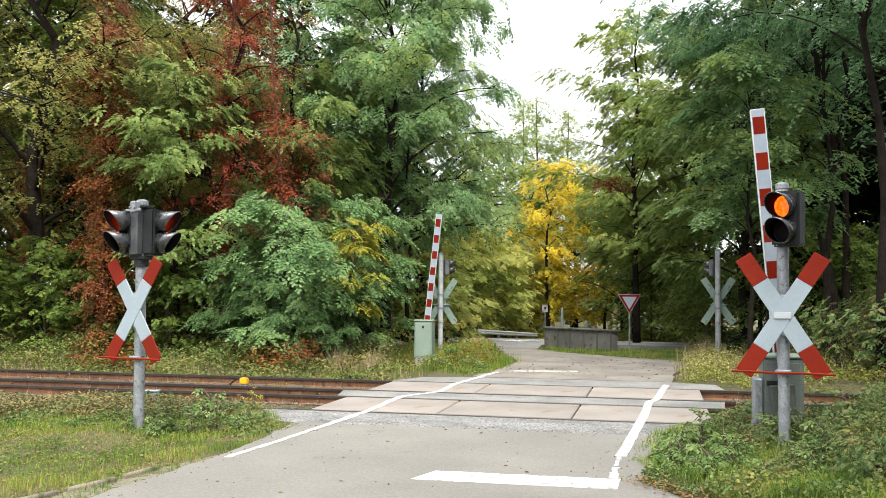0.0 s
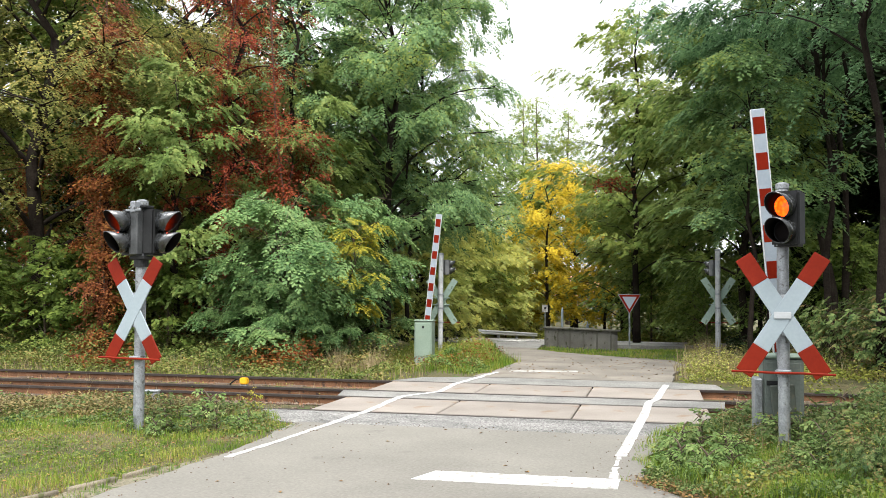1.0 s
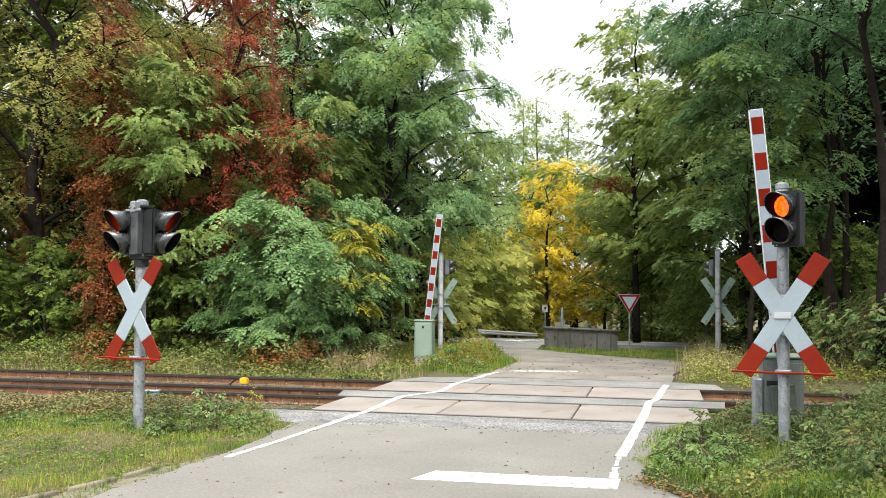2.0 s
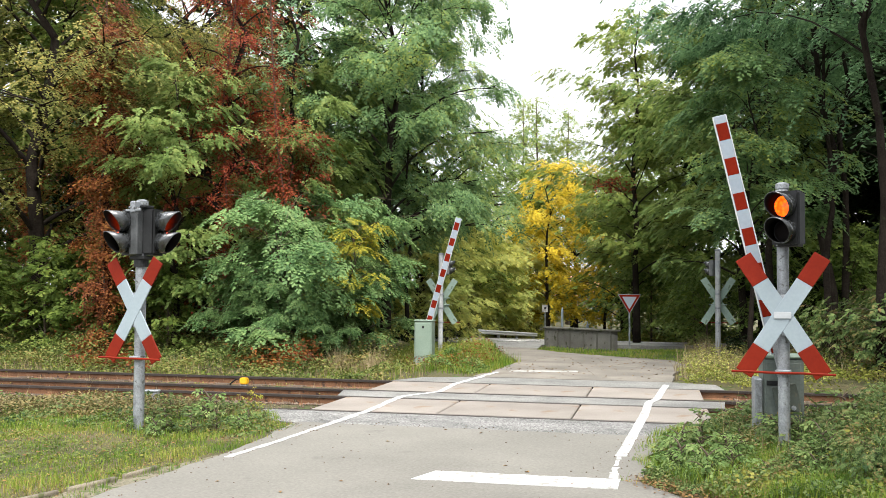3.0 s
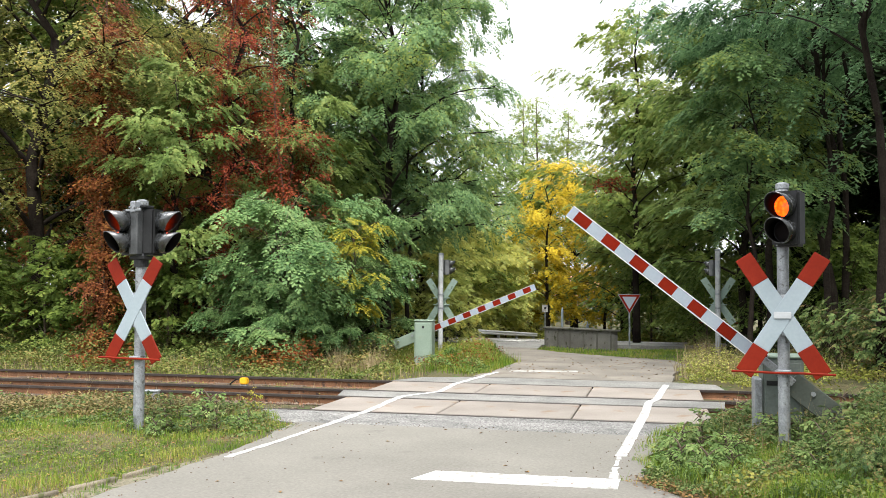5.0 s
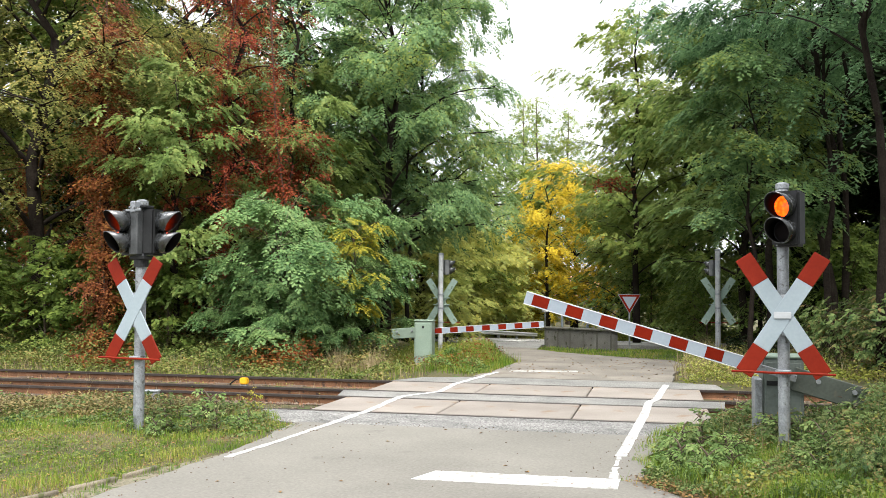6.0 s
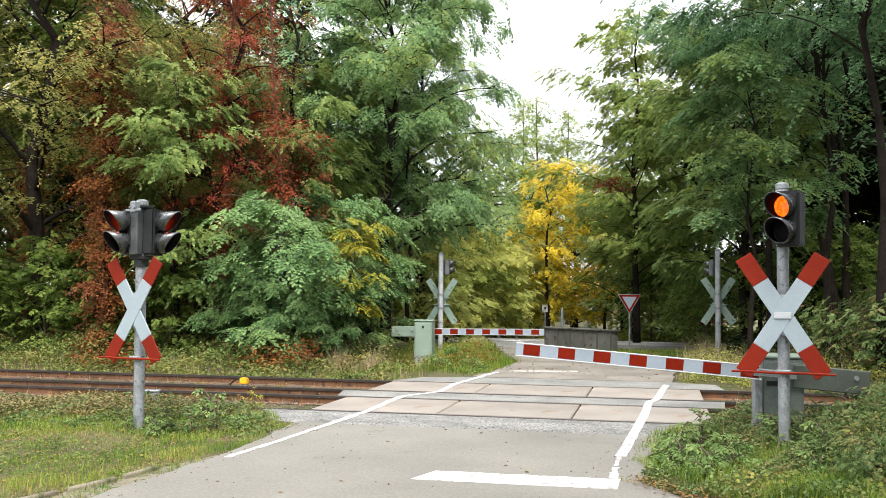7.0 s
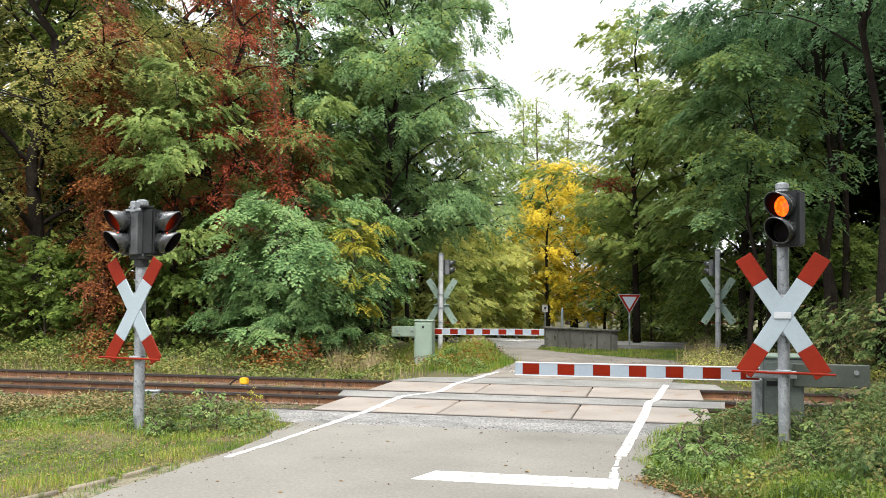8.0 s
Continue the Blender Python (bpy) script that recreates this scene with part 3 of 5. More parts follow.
# ---- signals and crosses ----
def andrew_cross(host, z, front=True, gap=-0.075):
    """Two crossed planks with red tips and the thin rod across their feet."""
    ma, mb = (WHITE, RED) if front else (SIGNBACK, SIGNBACK)
    for sg in (1, -1):
        y = gap - (0.004 if sg > 0 else 0)
        pl = part("plank", boxed(-0.075, 0.075, -0.007, 0.007, -0.335, 0.335, 0.003), ma, host, "pale plank" if front else "grey-green plank back")
        pl.matrix_basis = pose(0, y, z, 0, 32.6 * sg, 0)
        for e in (1, -1):
            tip = part("red_tip", boxed(-0.075, 0.075, -0.007, 0.007, -0.1325, 0.1325, 0.003), mb, pl, "red reflective plank end" if front else "grey-green plank end")
            tip.location = (0, -0.001, e * 0.4685)
    rod = bmesh.new()
    pts = [(-0.42 + 0.06 * k, gap - 0.05 - 0.02 * math.cos((k / 14 - 0.5) * 2.2), z - 0.49 + 0.002 * math.sin(k * 0.8)) for k in range(15)]
    tube(rod, pts, [0.011] * 15, 6)
    part("guard_rod", rod, RED, host, "thin red guard rod")
    for dz in (0.16, -0.16, -0.49):
        cl = bmesh.new()
        box(cl, -0.065, 0.065, -0.085, -0.06, -0.018, 0.018, 0.004)
        tube(cl, [(0, 0, -0.018), (0, 0, 0.018)], [0.064, 0.064], 14)
        part("clamp", cl, GALV, host).location = (0, 0, z + dz)
    if front:
        return
    for dz in (0.08, -0.08):
        part("cross_bar", boxed(-0.2, 0.2, gap + 0.01, gap + 0.035, -0.012, 0.012, 0.003), SIGNBACK, host).location = (0, 0, z + dz)


def hood_mesh(r=0.108, ln=0.225, seg=20):
    """A round visor: long over the top, cut back below, with wall thickness."""
    bm = bmesh.new()
    rings = []
    for rad, endz in ((r, 1), (r - 0.006, 1)):
        a, b = [], []
        for k in range(seg):
            t = 2 * math.pi * k / seg
            x, z = math.cos(t), math.sin(t)
            a.append(bm.verts.new((x * rad, 0, z * rad)))
            b.append(bm.verts.new((x * rad, -ln * (0.68 + 0.32 * z), z * rad)))
        rings.append((a, b))
    (a0, b0), (a1, b1) = rings
    for k in range(seg):
        j = (k + 1) % seg
        bm.faces.new((a0[k], a0[j], b0[j], b0[k]))
        bm.faces.new((a1[j], a1[k], b1[k], b1[j])).material_index = 1
        bm.faces.new((b0[k], b0[j], b1[j], b1[k]))
        bm.faces.new((a0[j], a0[k], a1[k], a1[j]))
    return bm


def signal_head(host, x, y, z, rz, lit, size=1.0, shell=BLACK, says="black two-lamp housing"):
    """Two-lamp signal head with round hoods; the upper lamp burns."""
    bm = boxed(-0.125, 0.125, -0.05, 0.09, -0.24, 0.24, 0.02, seg=2)
    head = part("signal_head", bm, shell, host, says)
    head.matrix_basis = pose(x, y, z, 0, 0, rz) @ Matrix.Diagonal((size, size, size, 1))
    for dz, glow in ((0.108, lit), (-0.108, None)):
        hd = part("hood", hood_mesh(), HOOD, head, "dark glossy lamp hood with pale spots as sky sheen", smooth=True)
        hd.data.materials.append(MATTE)
        hd.location = (0, -0.05, dz)
        bm = bmesh.new()
        bmesh.ops.create_uvsphere(bm, u_segments=20, v_segments=8, radius=0.095, matrix=Matrix.Translation((0, -0.045, dz)) @ Matrix.Diagonal((1, 0.5 if glow is LITRED else 0.28, 1, 1)))
        part("lens", bm, glow or DARKLENS, head, "lit orange-red lens" if glow else "unlit dark lens", smooth=True)
    return head


def mast(name, m, height, label, radius=0.055, steel=GALV):
    t = thing(name, m, label, "crossing signal", "crossing signals")
    bm = bmesh.new()
    tube(bm, [(0, 0, -0.25), (0, 0, height)], [radius, radius], 18)
    part("post", bm, steel, t, "galvanised tube", smooth=False)
    bm = bmesh.new()
    tube(bm, [(0, 0, height - 0.02), (0, 0, height + 0.02), (0, 0, height + 0.035)], [radius + 0.008, radius + 0.008, radius * 0.6], 18)
    part("post_cap", bm, GALV, t)
    return t


# near, left of the lane: two heads back to back in a V
s1 = mast("crossing_signal", pose(-5.81, 8.33, 0.0, 0, -0.3, -10), 2.365, "galvanised mast with two black signal heads and red-tipped cross")
andrew_cross(s1, 1.255, gap=-0.09)
signal_head(s1, -0.115, -0.05, 2.06, -16, LITRED)
signal_head(s1, 0.10, 0.09, 2.06, 105, LITRED)
part("bracket", boxed(-0.10, 0.10, -0.07, 0.07, 1.775, 1.815, 0.006), BLACK, s1)
part("bracket", boxed(-0.10, 0.10, -0.07, 0.07, 2.305, 2.335, 0.006), BLACK, s1)
br = bmesh.new()
tube(br, [(0, 0, 1.70), (0, 0, 1.775)], [0.075, 0.075], 14)
part("collar", br, BLACK, s1)
part("cover", boxed(-0.055, 0.055, -0.125, -0.03, 1.82, 2.31, 0.012), COVER, s1, "weathered grey cover over the mast")
part("clamp", boxed(-0.035, 0.035, -0.14, -0.02, 2.255, 2.375, 0.01), GALV, s1, "bright steel clamp")
part("clamp", boxed(-0.1, 0.1, -0.135, -0.115, 2.27, 2.295, 0.004), GALV, s1, "bright steel strap")
for bx in (-0.03, 0.03):
    part("bolt", boxed(bx - 0.01, bx + 0.01, -0.15, -0.13, 2.30, 2.32, 0.003), GALV, s1)

# near, right of the lane
s2 = mast("crossing_signal", pose(0.46, 8.66, 0.0, 0, 0, -6), 2.41, "galvanised mast with one lit signal head and red-tipped cross", 0.05)
andrew_cross(s2, 1.285, gap=-0.10)
signal_head(s2, 0.045, -0.12, 2.115, -22, LITAMBER)
part("plate", boxed(-0.07, 0.07, -0.124, -0.118, 1.255, 1.315, 0.004), PLATE, s2, "small blank white plate")
for z in (1.88, 2.34):
    part("bracket", boxed(-0.05, 0.05, -0.12, 0.05, z, z + 0.03, 0.005), GALV, s2)

# beyond the tracks: the backs of the other pair
for x, y, hh, z0, zc, hx, rr in ((-6.42, 20.85, 2.32, 0.0, 1.22, 0.17, 184), (-0.22, 21.9, 2.42, 0.0, 1.28, -0.16, 176)):
    s = mast("crossing_signal", pose(x, y, z0, 0, 0, rr), hh, "galvanised mast with the grey-green back of a cross", 0.058, ZINC)
    andrew_cross(s, zc, front=False, gap=-0.09)
    h = signal_head(s, -hx * 0.75, -0.06, 2.02, -60 if hx > 0 else 60, None, 0.74, HEADGREY, "faded grey two-lamp housing")


# ---- half barriers ----
def barrier(m, flip, label, cab, paint):
    """Cabinet with a swinging boom; the boom's arm runs along local -x (or +x when flipped)."""
    b = thing("half_barrier", m, label, "level crossing barrier", "half barriers")
    x0, x1, y0, y1, z0, z1 = cab
    body = part("cabinet", boxed(x0, x1, y0, y1, z0, z1 - 0.03, 0.012, seg=2), paint, b, "grey-green drive cabinet")
    part("lid", boxed(x0 - 0.012, x1 + 0.012, y0 - 0.012, y1 + 0.012, z1 - 0.032, z1, 0.01), PALEGREEN, body)
    part("lock", boxed(x0 + (x1 - x0) * 0.44, x0 + (x1 - x0) * 0.56, y0 - 0.012, y0 + 0.004, z1 - 0.17, z1 - 0.12, 0.004), BLACK, body, "dark lock")
    part("door_panel", boxed(x0 + 0.03, x1 - 0.03, y0 - 0.006, y0 + 0.002, z0 + 0.25, z1 - 0.07, 0.003), paint, body)
    part("plinth", boxed(x0 - 0.03, x1 + 0.03, y0 - 0.03, y1 + 0.03, z0 - 0.12, z0 + 0.03, 0.01), CONCRETE, b, "concrete plinth")
    return b


def boom(host, pivot, reach, start, first, flip, paint, tall=0.12):
    """The red and white arm with its counterweight behind the pivot; lies along -x, or +x when flipped."""
    d = 1 if flip else -1
    arm = part("boom", boxed(*sorted((d * start, d * reach)), -0.02, 0.02, -tall / 2, tall / 2, 0.006), BOOMWHITE, host, "white boom with red bands")
    arm.location = pivot
    for e in (1, -1):
        part("edge_strip", boxed(*sorted((d * (start + 0.002), d * (reach - 0.002))), -0.0235, 0.0235, e * tall / 2 - 0.005, e * tall / 2 + 0.003, 0.002), CLEANWHITE, arm, "bright white edge strip")
    x = reach - first
    while x > start + 0.05:
        a, c = max(x - 0.162, start + 0.005), x
        part("red_band", boxed(*sorted((d * a, d * c)), -0.0225, 0.0225, -tall / 2 + 0.008, tall / 2 - 0.008, 0.003), BOOMRED, arm, "red band")
        x -= 0.336
    bm = boxed(*sorted((-d * 0.10, -d * 0.76)), 0.05, 0.085, -0.115, 0.10, 0.008)
    cw = part("counterweight", bm, paint, arm, "green counterweight plate")
    for q in (0.32, 0.64):
        bm = bmesh.new()
        tube(bm, [(-d * q, 0.03, 0.03), (-d * q, 0.05, 0.03)], [0.022, 0.022], 8)
        part("bolt", bm, GALV, cw)
    bm = bmesh.new()
    box(bm, *sorted((-d * 0.12, d * (start + 0.12))), -0.03, 0.03, -0.035, 0.035, 0.006)
    tube(bm, [(0, -0.06, 0), (0, 0.1, 0)], [0.045, 0.045], 14)
    part("hub", bm, GALV, arm, "steel hub")
    return arm


bar_r = barrier(pose(0.474, 9.107, 0, 0, 0, 5), False, "striped half barrier on grey-green cabinet beside the lane", (-0.16, 0.20, 0.10, 0.44, 0.0, 0.90), GREYGREEN)
boom_r = boom(bar_r, (0, 0.0, 0.73), 2.463, 0.2, 0.075, False, DARKGREEN)
part("side_guard", boxed(-0.235, -0.165, 0.08, 0.36, -0.05, 0.68, 0.01), GALV, bar_r, "pale galvanised side guard")
part("slot", boxed(-0.13, 0.0, 0.088, 0.1, 0.62, 0.665, 0.003), BLACK, bar_r, "dark slot in the cabinet front")
bar_l = barrier(pose(-6.01, 18.5, -0.1, 0, 0, 5), True, "striped half barrier on grey-green cabinet in the grass", (-0.17, 0.20, -0.34, -0.06, -0.02, 0.97), PALEGREEN)
boom_l = boom(bar_l, (0, 0.0, 0.72), 2.455, -0.02, 0.1, True, PALEGREEN)


def motions():
    """Both arms come down: angle of each above the level, second by second."""
    right = [(0.0, 85.2), (1.7, 85.2), (2.1, 84.6), (2.5, 82.2), (2.8, 79.1), (3.0, 77.2), (3.5, 70.8), (4.0, 62.1), (4.5, 50.9), (4.7, 46.0), (5.0, 38.2), (5.4, 28.0), (5.8, 19.4), (6.0, 16.2), (6.2, 13.1), (6.5, 9.0), (6.8, 6.1), (7.0, 4.4), (7.5, 1.6), (8.0, 0.0)]
    left = [(0.0, 83.9), (1.7, 83.9), (2.1, 83.2), (2.5, 80.2), (2.8, 76.5), (3.0, 73.9), (3.5, 64.7), (4.0, 52.5), (4.5, 36.1), (4.7, 30.1), (5.0, 22.5), (5.4, 13.6), (5.8, 7.0), (6.0, 4.4), (6.2, 2.6), (6.5, 0.9), (7.0, 0.6), (8.0, 0.6)]
    walk(boom_r, [(t, pose(0, 0, 0.73, 0, a, 0)) for t, a in right])
    walk(boom_l, [(t, pose(0, 0, 0.72, 0, -a, 0)) for t, a in left])


# ---- trees ----
def grow(seed, height, spread, boughs, first, leaves, size, kind, bole, droop=0.25, rise=0.5, wob=0.04, thick=0.16, profile="round", sub=5, tilt=0.75, pairs=6, per=8, twig=0.4, fan=1.0, veins=True):
    """A tree's skeleton and leaf mesh: tapered bole, limbs, side shoots, leaves round the shoots in layers."""
    rng = np.random.default_rng(seed)
    wood = bmesh.new()
    k = 9
    tp = [Vector((rng.normal(0, wob) * height * i / k, rng.normal(0, wob) * height * i / k, height * 0.97 * i / (k - 1) - (0.3 if i == 0 else 0))) for i in range(k)]
    tube(wood, tp, [bole * (1.25 if i == 0 else (1 - 0.86 * i / (k - 1))) for i in range(k)], 10)

    def on_trunk(t):
        f = min(t * (k - 1), k - 1.001)
        return tp[int(f)].lerp(tp[int(f) + 1], f - int(f))

    segs = []
    for b in range(boughs):
        t = first + (1 - first) * (b + rng.uniform(0, 0.9)) / boughs
        az = b * 2.39996 + rng.normal(0, 0.35)
        pr = {"round": 0.35 + 0.65 * math.sin(math.pi * min(1, 0.18 + 0.8 * (t - first) / (1 - first))), "cone": 1.05 - 0.85 * (t - first) / (1 - first), "full": 1.0 - 0.45 * abs(t - 0.55)}[profile]
        ln = spread * pr * rng.uniform(0.7, 1.15)
        el = rise + 0.55 * t + rng.normal(0, 0.12)
        p, pts = on_trunk(t * 0.97), []
        nseg = 6
        for s in range(nseg + 1):
            pts.append(p.copy())
            e = el - (el + droop) * (s / nseg) ** 1.3
            az += rng.normal(0, 0.12)
            p = p + Vector((math.cos(az) * math.cos(e), math.sin(az) * math.cos(e), math.sin(e))) * ln / nseg
        r0 = max(0.012, bole * 0.42 * (1 - 0.75 * t))
        tube(wood, pts, [r0 * (1 - 0.88 * s / nseg) for s in range(nseg + 1)], 4, False)
        for s in range(2, nseg + 1):
            segs.append((pts[s - 1], pts[s], 1.0))
        for q in range(sub):
            f = rng.uniform(0.3, 1.0) * nseg
            i = min(int(f), nseg - 1)
            st = pts[i].lerp(pts[i + 1], f - i)
            d = (pts[i + 1] - pts[i]).normalized()
            a2 = math.atan2(d.y, d.x) + rng.choice((-1, 1)) * rng.uniform(0.5, 1.2)
            l2 = ln * rng.uniform(0.22, 0.42)
            en = st + Vector((math.cos(a2), math.sin(a2), rng.uniform(-0.1, 0.35))) * l2
            mid = st.lerp(en, 0.55) + Vector((0, 0, 0.06 * l2))
            if veins:
                tube(wood, [st, mid, en], [r0 * 0.35, r0 * 0.22, 0.004], 3, False)
            segs += [(st, mid, 0.8), (mid, en, 1.2)]
    a = np.array([s[0][:] for s in segs])
    b = np.array([s[1][:] for s in segs])
    w = np.array([s[2] for s in segs]) * np.linalg.norm(b - a, axis=1)
    n = leaves // per
    pick = rng.choice(len(segs), n, p=w / w.sum())
    off = rng.normal(0, 1, (n, 3)) * np.array([1, 1, 0.45]) * spread * thick
    p = a[pick] + (b[pick] - a[pick]) * rng.uniform(0, 1.1, (n, 1)) + off
    p[:, 2] = np.maximum(p[:, 2], 0.03)
    radial = unit(p * np.array([1, 1, 0]) + rng.normal(0, 0.15, (n, 3)) * np.array([1, 1, 0]))
    d = unit(unit(b[pick] - a[pick]) * np.array([1, 1, 0.5]) * 0.8 + radial * 0.5 + rng.normal(0, 0.5, (n, 3)) * np.array([1, 1, 0.4]))
    P, D, U = spray_frames(p, d, radial, rng, per, twig, tilt, fan)
    ln = size * rng.uniform(0.65, 1.25, (len(P), 1))
    if kind == "feather":
        v, f = pinnate(P, D * ln, U, rng, pairs, 0.40)
    elif kind == "far":
        v, f = leaf_tris(P, D * ln, np.cross(U, D) * ln * 0.62)
    else:
        v, f = leaf_quads(P, D * ln, np.cross(U, D) * ln * 0.58)
    return wood, v, f


def tree(name, m, label, category, wood_mat, leaf_mat, group="", **k):
    t = thing(name, m, label, category, group)
    wood, v, f = grow(**k)
    part("trunk", wood, wood_mat, t, "dark bark", smooth=True)
    crown = new("crown", array_mesh("crown", v, f, leaf_mat))
    crown.parent = t
    return t


def at(x, y, rz=0, s=1.0, sz=None, dz=-0.05):
    return Matrix.LocRotScale((x, y, float(ground_z(x, y)) + dz), Euler((0, 0, radians(rz))), (s, s, sz or s))


def again(ob, x, y, rz, s, label, sz=None):
    m = at(x, y, rz, s, sz)
    c = copy_thing(ob, m @ Matrix.Diagonal((1 / ob.scale.x, 1 / ob.scale.y, 1 / ob.scale.z, 1)))
    tagged(c, label)
    return c


robinia = tree("robinia_tree", at(-8.25, 22.0, 20, 0.82, 1.0), "tall robinia with layered blue-green feathery foliage", "tree", BARK, L_ROBINIA, "robinias", seed=11, height=10.5, spread=4.0, boughs=38, first=0.2, leaves=8400, size=0.34, kind="feather", bole=0.17, thick=0.045, profile="full", sub=8, tilt=0.8, per=9, twig=0.24, fan=2.0, pairs=4)
again(robinia, -8.9, 27.0, 140, 0.8, "robinia at the road bend with feathery foliage", 0.98)

olive = tree("oak_tree", at(-15.0, 17.6, 0), "broad oak with small olive-green leaves turning yellow", "tree", BARK, L_OLIVE, "oaks", seed=21, height=12, spread=4.2, boughs=30, first=0.16, leaves=48000, size=0.08, kind="far", bole=0.2, thick=0.055, profile="full", sub=9, per=9, twig=0.34, fan=1.1)
again(olive, -12.9, 20.6, 100, 0.8, "oak with olive leaves among red creeper", 0.64)
again(olive, -18.5, 17.5, 200, 1.05, "oak at the forest edge with yellowing leaves")
again(olive, -15.6, 25.5, 40, 1.0, "tall oak behind the forest edge")

ash = tree("ash_tree", at(-17.4, 23.5, 0), "slender ash with light green leaves", "tree", BARK, L_GREEN, "ashes", seed=31, height=11.5, spread=3.0, boughs=26, first=0.25, leaves=36000, size=0.13, kind="far", bole=0.15, thick=0.07, profile="full", sub=8, per=9, twig=0.4)
again(ash, -16.8, 20.8, 77, 1.0, "slender ash among the oaks")

hornbeam = tree("hornbeam_tree", at(-11.35, 17.45, 0, 0.78), "hornbeam with light green drooping leaf sprays", "tree", BARK, L_MID, "hornbeams", seed=35, height=8.2, spread=2.5, boughs=26, first=0.22, leaves=22000, size=0.128, kind="simple", bole=0.1, droop=0.45, thick=0.06, profile="full", sub=8, per=11, twig=0.4, fan=1.05)
again(hornbeam, -8.95, 19.1, 150, 0.62, "hornbeam beside the robinia with light green sprays")
again(hornbeam, -10.3, 21.5, 250, 0.85, "hornbeam deeper at the forest edge")

# trunks clad in red creeper
tree("creeper_clad_tree", at(-12.35, 16.45), "trunk clad to its top in rust-red creeper", "tree", BARK, L_RUST, "creeper-clad trees", seed=36, height=7.6, spread=0.72, boughs=40, first=0.03, leaves=13640, size=0.07, kind="far", bole=0.13, droop=0.6, thick=0.16, profile="full", sub=2, tilt=1.1, per=7, twig=0.3, fan=1.2)
tree("creeper_clad_tree", at(-10.15, 17.75), "tall tree hung with crimson creeper", "tree", BARK, L_RED, "creeper-clad trees", seed=37, height=9.6, spread=1.4, boughs=30, first=0.3, leaves=7040, size=0.07, kind="far", bole=0.14, droop=0.9, thick=0.09, profile="full", sub=4, tilt=1.1, per=7, twig=0.3, fan=1.2)
tree("creeper_clad_tree", at(-9.0, 18.3), "young tree with red creeper in its outer sprays", "tree", BARK, L_RED, "creeper-clad trees", seed=38, height=5.0, spread=1.1, boughs=14, first=0.6, leaves=2420, size=0.07, kind="far", bole=0.06, droop=0.5, thick=0.1, profile="full", sub=4, tilt=1.1, per=7, twig=0.3, fan=1.2)
tree("bare_tree", at(-12.2, 19.8), "dark leaning trunk with thin foliage against the sky", "tree", BARK, L_OLIVE, seed=39, height=10.5, spread=1.8, boughs=14, first=0.35, leaves=3600, size=0.09, kind="simple", bole=0.15, thick=0.1, profile="full", sub=5, wob=0.05, per=7)
bright = tree("maple_tree", at(-2.9, 31.5, 0), "open light-green maple with thin airy crown", "tree", BARK, L_LIGHT, "maples", seed=41, height=11.6, spread=3.0, boughs=30, first=0.2, leaves=18000, size=0.15, kind="simple", bole=0.12, thick=0.08, profile="round", sub=6, wob=0.015, per=9, twig=0.3, fan=1.3)
again(bright, -3.3, 35.0, 60, 0.78, "small light-green maple beyond the parapet")
again(bright, -0.9, 33.0, 140, 0.95, "light-green maple behind the verge")
birch = tree("birch_tree", at(-11.5, 58.0, 0), "thin pale birch with almost bare crown", "tree", TWIG, L_LIGHT, "birches", seed=43, height=15.0, spread=2.6, boughs=30, first=0.3, leaves=8000, size=0.17, kind="far", bole=0.14, thick=0.12, profile="cone", sub=4, wob=0.008, per=7, twig=0.5, fan=1.2)
again(birch, -13.3, 62.0, 130, 1.0, "thin pale birch standing farther back")
again(birch, -10.4, 63.0, 250, 1.05, "thin pale birch behind the golden maples")

gold = tree("golden_tree", at(-7.65, 41.0, 0, 0.95), "young maple in bright yellow autumn leaf", "tree", BARK, L_GOLD, "golden trees", seed=51, height=8.2, spread=2.0, boughs=26, first=0.08, leaves=7000, size=0.17, kind="far", bole=0.1, thick=0.14, profile="full", sub=5)
again(gold, -5.5, 44.0, 120, 0.8, "yellow maple beyond the parapet")
again(gold, -7.2, 46.0, 300, 1.05, "yellow maple standing behind the road")
again(gold, -9.9, 50.0, 220, 0.75, "yellow maple far behind the road")

dark = tree("robinia_tree", at(2.1, 21.6, 0), "dark robinia with high crown and bare lower trunk", "tree", BARK, L_DARK, "robinias", seed=61, height=12, spread=4.0, boughs=28, first=0.46, leaves=6200, size=0.32, kind="feather", bole=0.11, thick=0.045, profile="full", sub=7, per=9, twig=0.24, fan=2.0, droop=0.35, pairs=4)
again(dark, 2.5, 17.4, 130, 0.84, "dark robinia leaning over the verge", 1.04)
tree("robinia_tree", at(0.45, 19.6, 40), "young robinia with bright feathery boughs over the verge", "tree", BARK, L_ROBINIA, "robinias", seed=63, height=6.4, spread=1.7, boughs=16, first=0.42, leaves=1900, size=0.3, kind="feather", bole=0.06, thick=0.05, profile="full", sub=6, per=9, twig=0.24, fan=2.0, droop=0.35, pairs=4)
again(hornbeam, 0.4, 25.6, 220, 1.15, "light green hornbeam behind the far signal")

